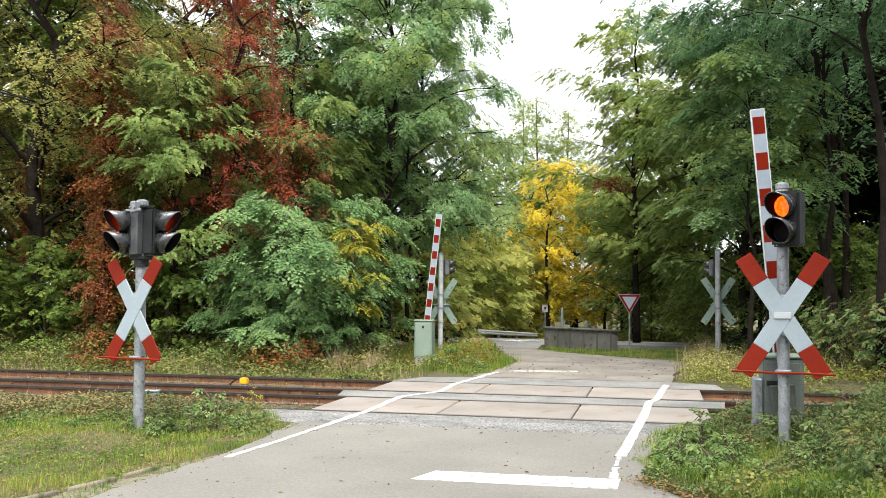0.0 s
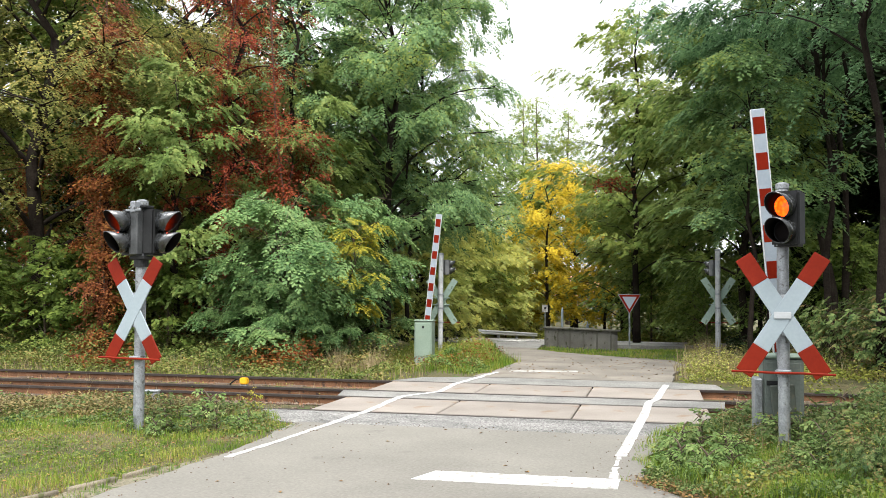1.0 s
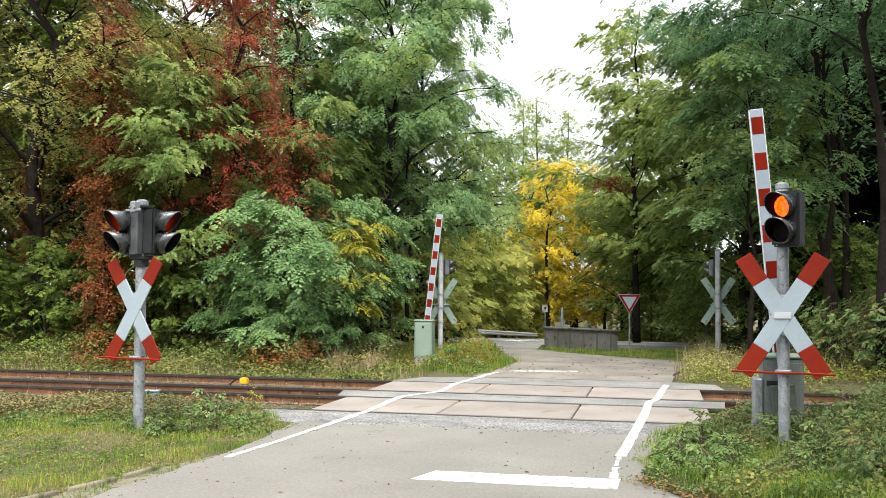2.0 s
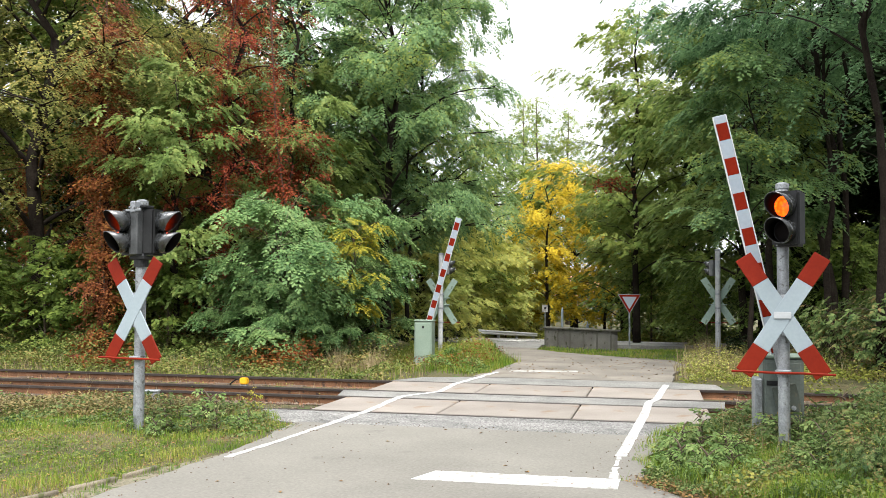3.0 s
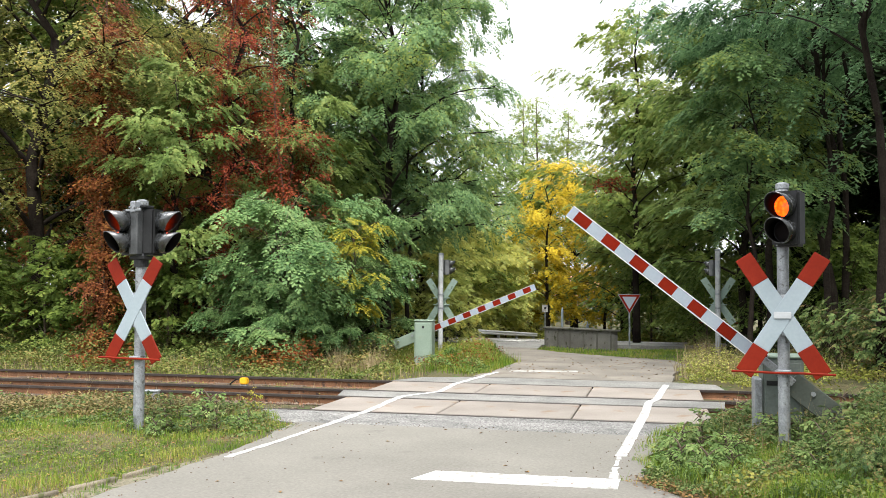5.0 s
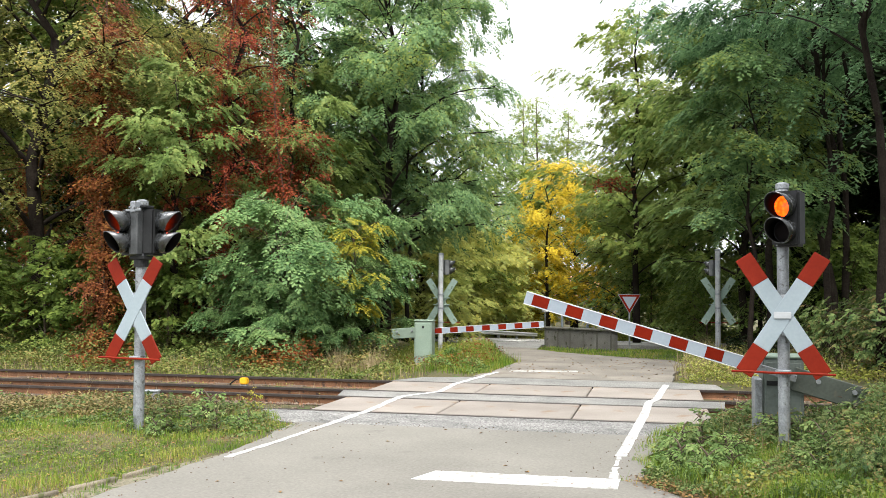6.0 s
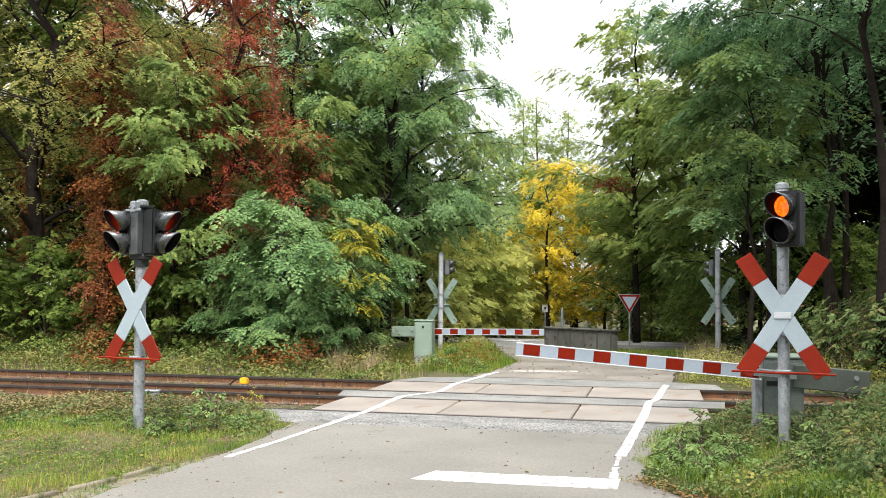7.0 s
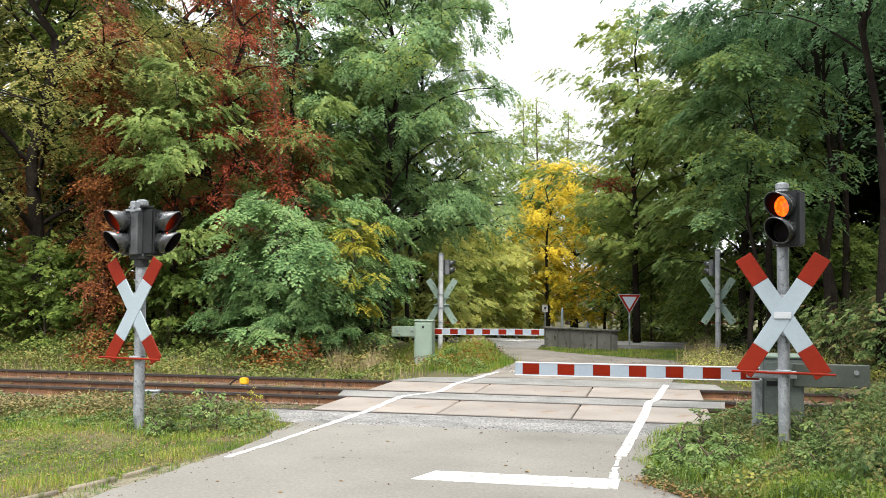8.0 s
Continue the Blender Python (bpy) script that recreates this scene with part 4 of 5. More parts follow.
# dense trees that close the wood behind; L_SHADE leaves carry painted shade
thicket = tree("thicket_tree", at(2.6, 29.5, 0), "dense tree leafy down to the ground, leaves coloured near-black as shade", "tree", BARK, L_SHADE, "thicket trees", seed=65, height=10, spread=3.4, boughs=26, first=0.04, leaves=6200, size=0.3, kind="far", bole=0.14, thick=0.14, profile="full", sub=6, veins=False)
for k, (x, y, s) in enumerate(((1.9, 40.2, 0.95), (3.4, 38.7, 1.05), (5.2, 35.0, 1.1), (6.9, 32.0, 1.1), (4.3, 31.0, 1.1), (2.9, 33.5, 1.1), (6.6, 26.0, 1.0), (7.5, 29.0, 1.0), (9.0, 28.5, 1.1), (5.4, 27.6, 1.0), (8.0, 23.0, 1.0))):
    again(thicket, x, y, 47 * k, s, "dense tree closing the wood, shade put into its leaf colour")
thicket2 = tree("thicket_tree", at(-17.5, 28.5, 0, 0.65), "dense olive-green tree leafy down to the ground", "tree", BARK, L_GREEN, "thicket trees", seed=66, height=10, spread=3.4, boughs=26, first=0.04, leaves=8600, size=0.22, kind="far", bole=0.14, thick=0.2, profile="full", sub=6, veins=False)
for k, (x, y, s) in enumerate(((-26, 26, 0.9), (-22.5, 27.5, 0.7), (-10.4, 26.4, 0.85), (-14.5, 30.5, 0.62), (-12.2, 33.5, 0.7), (-24, 21.0, 0.9), (-19.8, 22.5, 0.95), (-10.6, 37, 0.7), (-1.7, 37.5, 0.72), (0.6, 35.5, 0.8), (-4.3, 40.5, 0.72), (-4.9, 48.5, 0.8), (-2.6, 44, 0.9), (-13.2, 50.0, 0.95), (-10.6, 52.0, 0.88), (-4.6, 50.0, 0.8), (-1.0, 52.0, 0.9), (-8.6, 54.0, 0.95))):
    again(thicket2, x, y, 61 * k, s, "dense olive-green tree closing the wood")

# low trees in the near-black leaf, deepening the gloom under the oaks
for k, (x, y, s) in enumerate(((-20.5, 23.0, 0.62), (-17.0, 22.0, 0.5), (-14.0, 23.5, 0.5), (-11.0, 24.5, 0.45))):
    again(thicket, x, y, 33 * k, s, "low dense tree under the oaks, shade put into its leaf colour")

# backing trees, leaf colour darkened in place of deep shade
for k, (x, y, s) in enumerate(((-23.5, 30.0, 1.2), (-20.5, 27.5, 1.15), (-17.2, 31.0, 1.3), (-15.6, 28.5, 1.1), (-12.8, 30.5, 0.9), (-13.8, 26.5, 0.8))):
    again(thicket, x, y, 59 * k, s, "tall tree closing the wood behind the oaks, leaves coloured dark as shade")

# unseen trees added beside and behind the camera to shade the lane
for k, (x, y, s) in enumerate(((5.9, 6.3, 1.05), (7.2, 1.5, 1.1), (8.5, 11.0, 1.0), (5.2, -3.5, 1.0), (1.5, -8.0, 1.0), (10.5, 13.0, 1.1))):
    again(thicket, x, y, 77 * k, s, "unseen tree added to shade the lane")

# bare dark stems that stand close together in the shade
pole = tree("young_stem", at(3.0, 18.6, 0), "thin dark young trunk with few leaves", "tree", BARK, L_DARK, "young stems", seed=71, height=7.5, spread=1.2, boughs=14, first=0.45, leaves=900, size=0.10, kind="far", bole=0.07, profile="full", sub=3, wob=0.03)
rs = random.Random(5)
for k in range(16):
    x, y = rs.uniform(0.8, 8.5), rs.uniform(19.5, 30)
    again(pole, x, y, rs.uniform(0, 360), rs.uniform(0.8, 1.4), "thin dark young trunk in the shade")
for k in range(14):
    x, y = rs.uniform(-21, -8), rs.uniform(19.5, 27)
    again(pole, x, y, rs.uniform(0, 360), rs.uniform(0.8, 1.4), "thin dark young trunk in the shade")


# ---- bushes ----
bush = tree("robinia_bush", at(-8.7, 17.0, 0), "wide robinia bush with pale blue-green feather leaves", "bush", TWIG, L_BUSH, "robinia bushes", seed=81, height=2.9, spread=2.0, boughs=26, first=0.02, leaves=1950, size=0.29, kind="feather", pairs=4, bole=0.05, droop=0.3, rise=0.75, thick=0.05, profile="full", sub=6, per=9, twig=0.22, fan=2.0)
again(bush, -8.0, 19.2, 130, 1.0, "robinia bush beside the barrier cabinet")
again(bush, -7.85, 18.1, 75, 0.72, "robinia bush leaning towards the barrier cabinet")
for k, (x, y, s) in enumerate(((-9.5, 17.3, 0.62), (-8.9, 16.75, 0.5), (-8.15, 17.0, 0.58), (-7.75, 17.1, 0.45))):
    again(bush, x, y, 70 + 83 * k, s, "low robinia bush spreading over the bank")
again(bush, -9.25, 18.6, 230, 0.85, "robinia bush at the forest edge")
goldbush = tree("robinia_bush", at(-7.3, 17.5, 0), "yellowing shoots of a robinia bush", "bush", TWIG, L_YELLOW, "robinia bushes", seed=82, height=2.95, spread=0.75, boughs=18, first=0.35, leaves=340, size=0.24, kind="feather", bole=0.03, droop=0.15, rise=0.7, thick=0.16, profile="full", sub=3, pairs=5, per=8, twig=0.2, fan=1.9)
again(goldbush, -7.95, 16.95, 120, 0.5, "few yellow shoots low in a robinia bush")
shrub = tree("shrub", at(-9.9, 40.5, 0, 1.3), "leafy yellow-green roadside shrub", "bush", TWIG, L_SHRUB, "shrubs", seed=91, height=3.6, spread=1.7, boughs=22, first=0.03, leaves=9400, size=0.12, kind="far", bole=0.04, rise=0.8, thick=0.12, profile="full", sub=5, per=8, twig=0.2, veins=False, fan=1.4)
again(shrub, -11.3, 38.5, 80, 1.35, "yellow-green shrub behind the guard rail")
again(shrub, -8.6, 43.0, 180, 0.95, "leafy shrub beyond the main road")
again(shrub, -10.12, 43.02, 210, 1.15, "feathery green shrub by the main road")
again(shrub, -9.01, 38.64, 95, 1.0, "yellow-green shrub behind the guard rail")
again(shrub, -9.84, 35.77, 15, 1.0, "leafy yellow shrub behind the guard rail")
again(shrub, -2.3, 40.0, 40, 1.1, "sunlit yellow-green shrub in a clearing")
again(shrub, -1.2, 38.0, 140, 0.9, "sunlit yellow-green shrub behind dark trunks")
again(shrub, -7.7, 25.6, 30, 0.78, "yellow-green shrub at the road bend")
again(shrub, -8.9, 24.0, 300, 0.7, "yellow-green shrub behind the far signal")
darkshrub = tree("shrub", at(-2.6, 34.0, 0), "leafy dark green roadside shrub", "bush", TWIG, L_GREEN, "shrubs", seed=92, height=3.0, spread=1.7, boughs=22, first=0.03, leaves=4000, size=0.14, kind="far", bole=0.04, rise=0.8, thick=0.12, profile="full", sub=5, per=8, twig=0.2, veins=False, fan=1.4)
again(darkshrub, -1.0, 30.5, 80, 0.9, "dark shrub behind the give-way sign")
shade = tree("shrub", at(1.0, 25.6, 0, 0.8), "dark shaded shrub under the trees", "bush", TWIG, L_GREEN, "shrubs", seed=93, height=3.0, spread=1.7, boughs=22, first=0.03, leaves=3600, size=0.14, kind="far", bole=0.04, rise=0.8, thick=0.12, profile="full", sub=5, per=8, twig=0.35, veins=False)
for k, (x, y, s) in enumerate(((2.6, 22.5, 0.8), (4.6, 20.5, 0.8), (-0.6, 28.2, 0.8), (3.4, 26.0, 1.0), (6.0, 22.5, 1.0))):
    again(shade, x, y, 70 * k, s, "dark shaded shrub under the robinias")
low = tree("bramble_bush", at(2.6, 17.4, 0), "low bright green bramble bush beside the verge", "bush", TWIG, L_BRAMBLE, "bramble bushes", seed=94, height=1.05, spread=1.1, boughs=20, first=0.03, leaves=3600, size=0.085, kind="simple", bole=0.02, rise=0.7, thick=0.15, profile="full", sub=5, per=7, twig=0.16)
for k, (x, y, s) in enumerate(((3.6, 16.6, 1.1), (1.9, 18.6, 0.8), (3.2, 18.8, 1.0))):
    again(low, x, y, 90 * k, s, "low bright green bramble bush under the robinias")
for k, (x, y, s) in enumerate(((1.45, 8.0, 0.3), (1.9, 7.5, 0.4), (1.35, 9.0, 0.32), (2.1, 8.6, 0.42), (1.0, 7.3, 0.28))):
    again(low, x, y, 50 * k, s, "leggy bramble bush beside the signal mast")
for k, (x, y, s) in enumerate(((-15.4, 16.7, 0.6), (-12.5, 16.9, 0.55), (-17.3, 16.9, 0.65), (-16.4, 16.6, 0.75), (-14.3, 17.0, 0.8), (-13.4, 17.2, 0.7), (-18.6, 16.4, 0.8), (-11.2, 17.0, 0.6))):
    again(darkshrub, x, y, 80 * k, s, "green undergrowth shrub before the oaks")
for k, (x, y, s) in enumerate(((-21, 19.5, 0.9), (-17.2, 18.6, 0.75), (-14.2, 19.3, 0.8), (-12.1, 18.3, 0.6), (-10.8, 20.0, 0.85), (-18.8, 20.5, 0.9))):
    again(darkshrub, x, y, 50 * k, s, "green undergrowth shrub at the forest edge")


# ---- creepers ----
def creeper(name, m, label, mat, pts, radius, count, size, seed):
    """Hanging leaf curtain along a line of points in the thing's own space."""
    rng = np.random.default_rng(seed)
    t = thing(name, m, label, "climbing plant", "creepers")
    bm = bmesh.new()
    tube(bm, pts, [0.02] * len(pts), 5)
    part("stem", bm, TWIG, t)
    P = np.array(pts, float)
    i = rng.integers(0, len(P) - 1, count)
    base = P[i] + (P[i + 1] - P[i]) * rng.uniform(0, 1, (count, 1)) + rng.normal(0, radius, (count, 3)) * rng.uniform(0.2, 1.3, (count, 1)) * np.array([1, 1, 0.7])
    al, wd, up = random_leaves(base, rng, size, 0.5, radial=rng.normal(0, 0.35, base.shape) + np.array([0.25, -0.9, 0.0]))
    v, f = leaf_quads(base, al, wd)
    fo = new("foliage", array_mesh("foliage", v, f, mat))
    fo.parent = t
    return t


creeper("virginia_creeper", at(-12.0, 18.6), "rust-brown creeper on shaded trunk", L_RUST, [(0, 0, 0), (0.1, 0, 1.5), (-0.1, 0, 3.2), (0.2, 0, 4.6), (0.1, 0, 6.0)], 0.26, 5200, 0.075, 4)
creeper("virginia_creeper", at(-15.6, 18.0), "rust-brown creeper between oaks", L_RUST, [(0, 0, 0.5), (0.1, 0, 2.0), (-0.2, 0, 3.4), (0.2, 0, 4.6)], 0.26, 3600, 0.07, 5)
creeper("virginia_creeper", at(-10.1, 17.3), "crimson creeper hanging down a tall trunk", L_RED, [(0.1, 0.1, -0.1), (0, 0.1, 2.0), (0.05, 0, 3.6), (-0.1, 0, 5.2), (0.1, 0, 6.8), (0.3, 0, 8.6)], 0.19, 6400, 0.052, 8)
creeper("virginia_creeper", at(-9.15, 17.6), "crimson creeper trailing beside the robinia", L_RED, [(0.3, 0.3, -0.1), (0.25, 0.2, 3.0), (0.1, 0, 4.6), (0, 0, 6.0), (-0.15, 0, 8.4)], 0.17, 3400, 0.052, 9)
creeper("virginia_creeper", at(-12.25, 16.15), "rust-brown creeper curtain on the edge of the wood", L_RUST, [(0, 0.1, -0.1), (0.1, 0, 1.6), (-0.05, 0, 3.2), (0.1, 0, 4.8), (0, 0, 7.6)], 0.22, 7200, 0.055, 10)
creeper("virginia_creeper", at(-3.9, 31.2), "small red creeper in a maple crown", L_RED, [(-0.3, 0, 5.3), (0.3, 0, 5.5), (0.7, 0, 5.2)], 0.32, 230, 0.11, 6)


# ---- low plants ----
def scatter(name, label, mat, n, area, size, tall, seed, kind="leaf", lumps=1.0, flat=0.35, keep=None, clump=0.9, tall_cut=None):
    """Ground cover: leaves or blades over an area (x0, x1, y0, y1), heaped up in lumps."""
    rng = np.random.default_rng(seed)
    x = rng.uniform(area[0], area[1], n)
    y = rng.uniform(area[2], area[3], n)
    if keep is not None:
        ok = keep(x, y)
        x, y = x[ok], y[ok]
    n = len(x)
    ph = seed * 1.7
    h = (0.5 + 0.25 * np.sin(x * 2.3 / clump + ph) * np.cos(y * 1.9 / clump - ph) + 0.25 * np.sin(x * 5.1 / clump - y * 4.3 / clump + ph))
    h = np.clip(h, 0.08, 1) ** lumps
    tl = tall(x, y) if callable(tall) else tall
    g = ground_z(x, y)
    if kind == "leaf":
        z = g + tl * h * rng.uniform(0.05, 1, n) ** 0.5
        base = np.stack([x, y, z], 1)
        al, wd, up = random_leaves(base, rng, size, flat)
        v, f = leaf_quads(base, al, wd)
    else:
        ln = (tl * (0.45 + 0.55 * h) * rng.uniform(0.5, 1.1, n))[:, None]
        az = rng.uniform(0, 2 * math.pi, n)
        lean = np.stack([np.cos(az), np.sin(az), np.zeros(n)], 1) * rng.uniform(0.1, 0.75, (n, 1))
        sd = np.stack([-np.sin(az), np.cos(az), np.zeros(n)], 1) * size * 0.5
        b = np.stack([x, y, g - 0.01], 1)
        up = np.array([0, 0, 1.0])
        if tall_cut is None and not callable(tall) and tall < 0.1:
            mid = b + (up + lean) * ln
            v = np.stack([b - sd, b + sd, mid], 1).reshape(-1, 3)
            return tagged(new(name, array_mesh(name, v, np.arange(n * 3).reshape(-1, 3), mat)), label, "ground cover", kind="stuff")
        mid, tip = b + (up * 0.6 + lean * 0.35) * ln, b + (up + lean) * ln
        v = np.stack([b - sd, b + sd, mid + sd * 0.7, mid - sd * 0.7, tip + sd * 0.1, tip - sd * 0.1], 1).reshape(-1, 3)
        k = np.arange(n)[:, None] * 6
        f = np.concatenate([k + np.array([[0, 1, 2, 3]]), k + np.array([[3, 2, 4, 5]])])
    ob = new(name, array_mesh(name, v, f, mat))
    return tagged(ob, label, "ground cover", kind="stuff")


def yt(x, y):
    return y - SLOPE * (x + 2)


off_left = lambda x, y: (x < -4.42 - 0.12 * np.sin(y * 3.1)) & (yt(x, y) < 10.1)
scatter("verge_grass", "short green grass on the verge by the kerb", L_GRASS, 64000, (-10.5, -4.4, 4.6, 9.6), 0.010, 0.055, 101, "blade", keep=lambda x, y: off_left(x, y) & (x < -4.72 + np.clip(y - 7.0, 0, 1) * 0.4))
scatter("verge_weeds", "leafy green weeds below the signal mast", L_BRAMBLE, 19000, (-13, -4.5, 8.3, 10.7), 0.042, lambda x, y: 0.09 + 0.16 * smooth(8.6, 9.6, yt(x, y)) * smooth(-4.7, -5.6, x), 102, keep=lambda x, y: (x < -4.55) & (yt(x, y) < 10.55) & (x < -5.2 + (10.1 - yt(x, y)) * 0.6))
scatter("verge_grass", "long grass and stalks along the ballast", L_GRASS, 9000, (-11, -4.6, 8.0, 10.2), 0.008, 0.13, 103, "blade", keep=lambda x, y: (x < -4.8) & (x < -5.0 + (10.1 - yt(x, y)) * 0.6))
scatter("verge_plants", "low clover and plantain in the verge grass", L_IVY, 11000, (-12, -4.5, 4.5, 9.4), 0.036, 0.05, 112, flat=0.7, keep=lambda x, y: off_left(x, y) & (np.sin(x * 2.1 + y) * np.cos(y * 2.7 - x) > -0.25))
scatter("dry_stalks", "short straw mixed into the verge lawn", L_HAY, 9000, (-10.5, -4.5, 4.6, 9.2), 0.010, 0.05, 133, "blade", keep=lambda x, y: off_left(x, y) & (np.sin(x * 1.9 + 0.4) * np.cos(y * 2.3 + x) > -0.35))
scatter("verge_plants", "patches of yellow-green herbs in the lawn", L_HERB, 7000, (-10.5, -4.6, 4.8, 9.4), 0.03, 0.045, 134, flat=0.6, keep=lambda x, y: off_left(x, y) & (np.sin(x * 2.9 - y * 1.2) > -0.1))
scatter("fallen_leaves", "brown fallen leaves and thatch in the verge", L_LITTER, 4200, (-12, -4.3, 4.5, 9.6), 0.035, 0.05, 113, flat=0.8, keep=lambda x, y: x < -4.3)
scatter("verge_weeds", "brownish bramble tangle along the ballast edge", L_TANGLE, 14000, (-12, -5.9, 8.8, 10.6), 0.045, lambda x, y: 0.10 + 0.18 * smooth(8.8, 9.6, yt(x, y)) * (1 - 0.6 * smooth(10.0, 10.5, yt(x, y))), 116)
scatter("dry_stalks", "dry straw-coloured stalks by the near rail", L_HAY, 6500, (-14, -5.3, 9.2, 10.7), 0.006, 0.24, 104, "blade")
scatter("trackside_plants", "low herbs along the far side of the tracks", L_HERB, 5000, (-20, -5.2, 13.8, 16.8), 0.05, 0.22, 105, keep=lambda x, y: yt(x, y) > 14.85)
scatter("verge_grass", "green grass fringe beyond the tracks", L_GRASS, 5000, (-18, -5.0, 13.8, 16.8), 0.012, 0.22, 114, "blade", keep=lambda x, y: yt(x, y) > 14.85)
scatter("verge_grass", "grass tufts between kerb and asphalt", L_GRASS, 4000, (-5.3, -4.25, 4.0, 8.6), 0.006, 0.115, 115, "blade", keep=lambda x, y: (x < np.interp(y, [4, 6, 8.6], [-4.55, -4.36, -4.38])) & (np.sin(x * 9) * np.cos(y * 5) > -0.3))
scatter("dry_stalks", "dry grass fringe beyond the tracks", L_HAY, 6000, (-20, -5.0, 13.8, 16.6), 0.009, 0.30, 106, "blade", keep=lambda x, y: yt(x, y) > 14.85)
scatter("ivy_bank", "tangled ivy and bramble covering the forest bank", L_IVY, 72000, (-20, -5.6, 13.8, 18.8), 0.058, lambda x, y: 0.26 + 0.55 * smooth(15.4, 17.6, yt(x, y) + 0.4), 107, clump=1.4, keep=lambda x, y: (yt(x, y) > 14.95) & ((x < -6.6) | (y < 16.4)))
scatter("red_bank_leaves", "reddish creeper patches on the forest bank", L_RUST, 16000, (-20, -6.6, 14.6, 17.6), 0.085, 0.75, 108, keep=lambda x, y: np.sin(x * 1.1 + 1.0) * np.cos(y * 1.6 + x * 0.4) > 0.45)
scatter("cabinet_weeds", "green weeds and grass round the barrier cabinet", L_GRASS, 11000, (-7.2, -4.0, 16.4, 22), 0.008, lambda x, y: 0.14 + 0.24 * np.sin(x * 5.3 - y * 2.2) ** 2, 109, "blade", keep=lambda x, y: (x < -4.18 + 0.12 * np.sin(y * 4.7) - np.clip(y - 19, 0, 5) * 0.42) & ((x > -5.62) | (y > 18.6)))
scatter("verge_grass", "grass down to the far lane's edge", L_GRASS, 4500, (-5.5, -4.1, 15.7, 22), 0.010, 0.18, 117, "blade", keep=lambda x, y: (x < -4.22 - np.clip(y - 19, 0, 5) * 0.42) & (yt(x, y) > 15.75))
scatter("cabinet_plants", "low leafy plants on the bank by the cabinet", L_HERB, 15000, (-7.4, -4.05, 16.0, 22), 0.045, lambda x, y: (0.07 + 0.30 * smooth(0.0, 1.0, -4.4 - np.clip(y - 19, 0, 5) * 0.42 - x)) * (0.55 + 0.6 * np.sin(x * 7 + y * 3.1) ** 2), 110, keep=lambda x, y: (x < -4.22 + 0.12 * np.sin(y * 4.7) - np.clip(y - 19, 0, 5) * 0.42) & ((x > -5.62) | (y > 18.6)))
scatter("red_plants", "few red creeper leaves by the cabinet", L_RED, 1700, (-6.9, -4.4, 16.2, 18.9), 0.045, 0.30, 111, keep=lambda x, y: ((x > -5.62) | (x < -6.4)) & (np.sin(x * 2.2 + 1) * np.cos(y * 2.0) > 0.72))
scatter("red_plants", "brownish creeper and dying stems by the cabinet", L_RUST, 2600, (-6.4, -4.4, 16.1, 20.0), 0.05, 0.40, 132, keep=lambda x, y: ((x > -5.62) | (x < -6.4)) & (x < -4.45) & (np.sin(x * 2.3 - y * 1.1) > -0.1))

scatter("dry_stalks", "tuft of tall pinkish dry grass beside the tracks", L_HAY, 1500, (-7.5, -6.1, 15.6, 16.7), 0.007, lambda x, y: 0.30 + 0.35 * np.sin(x * 4.4 + y) ** 2, 135, "blade")

scatter("cabinet_plants", "bright green leafy plants at the foot of the cabinet", L_NETTLE, 3600, (-5.65, -4.35, 16.1, 17.7), 0.05, lambda x, y: 0.10 + 0.2 * np.sin(x * 3.1 + y * 2.6) ** 2, 138)
scatter("dry_stalks", "straw-coloured grass on the bank by the cabinet", L_HAY, 1600, (-7.0, -4.4, 16.4, 21.5), 0.007, lambda x, y: 0.16 + 0.22 * np.sin(x * 3.7 + y * 2) ** 2, 136, "blade", keep=lambda x, y: (x < -4.45 - np.clip(y - 19, 0, 5) * 0.42) & ((x > -5.62) | (y > 18.6)))

off_right = lambda x, y: (x > np.interp(y, [4, 6.5, 7.0, 7.5, 8, 11], [4.2, 0.7, -0.35, -0.76, -0.78, -0.7]))
scatter("bramble_bank", "dense bramble and weeds beside the lane", L_BRAMBLE, 56000, (-0.85, 3.2, 6.4, 10.4), 0.033, lambda x, y: (0.12 + 0.34 * smooth(-0.7, 0.6, x) + 0.5 * smooth(0.8, 1.7, x)) * (0.5 + 0.5 * smooth(7.0, 8.0, y)), 121, keep=lambda x, y: off_right(x - 0.1, y) & (yt(x, y) < 10.4))
scatter("verge_grass", "bright green grass tufts at the lane's edge", L_GRASS, 19000, (-0.95, 2.0, 6.3, 10.2), 0.007, lambda x, y: 0.19 + 0.08 * smooth(-0.5, 0.5, x), 122, "blade", keep=lambda x, y: off_right(x + 0.06, y) & (yt(x, y) < 10.3) & (np.sin(x * 3.1 + y * 1.7) > -0.8) & ((x < 0.45) | (y < 7.6)))
scatter("verge_grass", "thin upright green stems among the brambles", L_NETTLE, 2600, (-0.4, 2.6, 7.2, 10.0), 0.006, lambda x, y: 0.32 + 0.35 * smooth(0.2, 1.6, x), 139, "blade", keep=off_right)
scatter("verge_plants", "yellow-green herbs among the brambles", L_HERB, 3600, (-0.8, 2.6, 6.5, 10.2), 0.042, lambda x, y: 0.30 + 0.3 * smooth(0.3, 1.5, x), 131, keep=lambda x, y: off_right(x - 0.08, y) & (np.sin(x * 2.7 - y * 1.9 + 1) > 0.1))
scatter("dry_stalks", "brown dead stalks among the brambles", L_HAY, 600, (-0.1, 4, 7.8, 10.4), 0.005, 0.6, 123, "blade", keep=off_right)
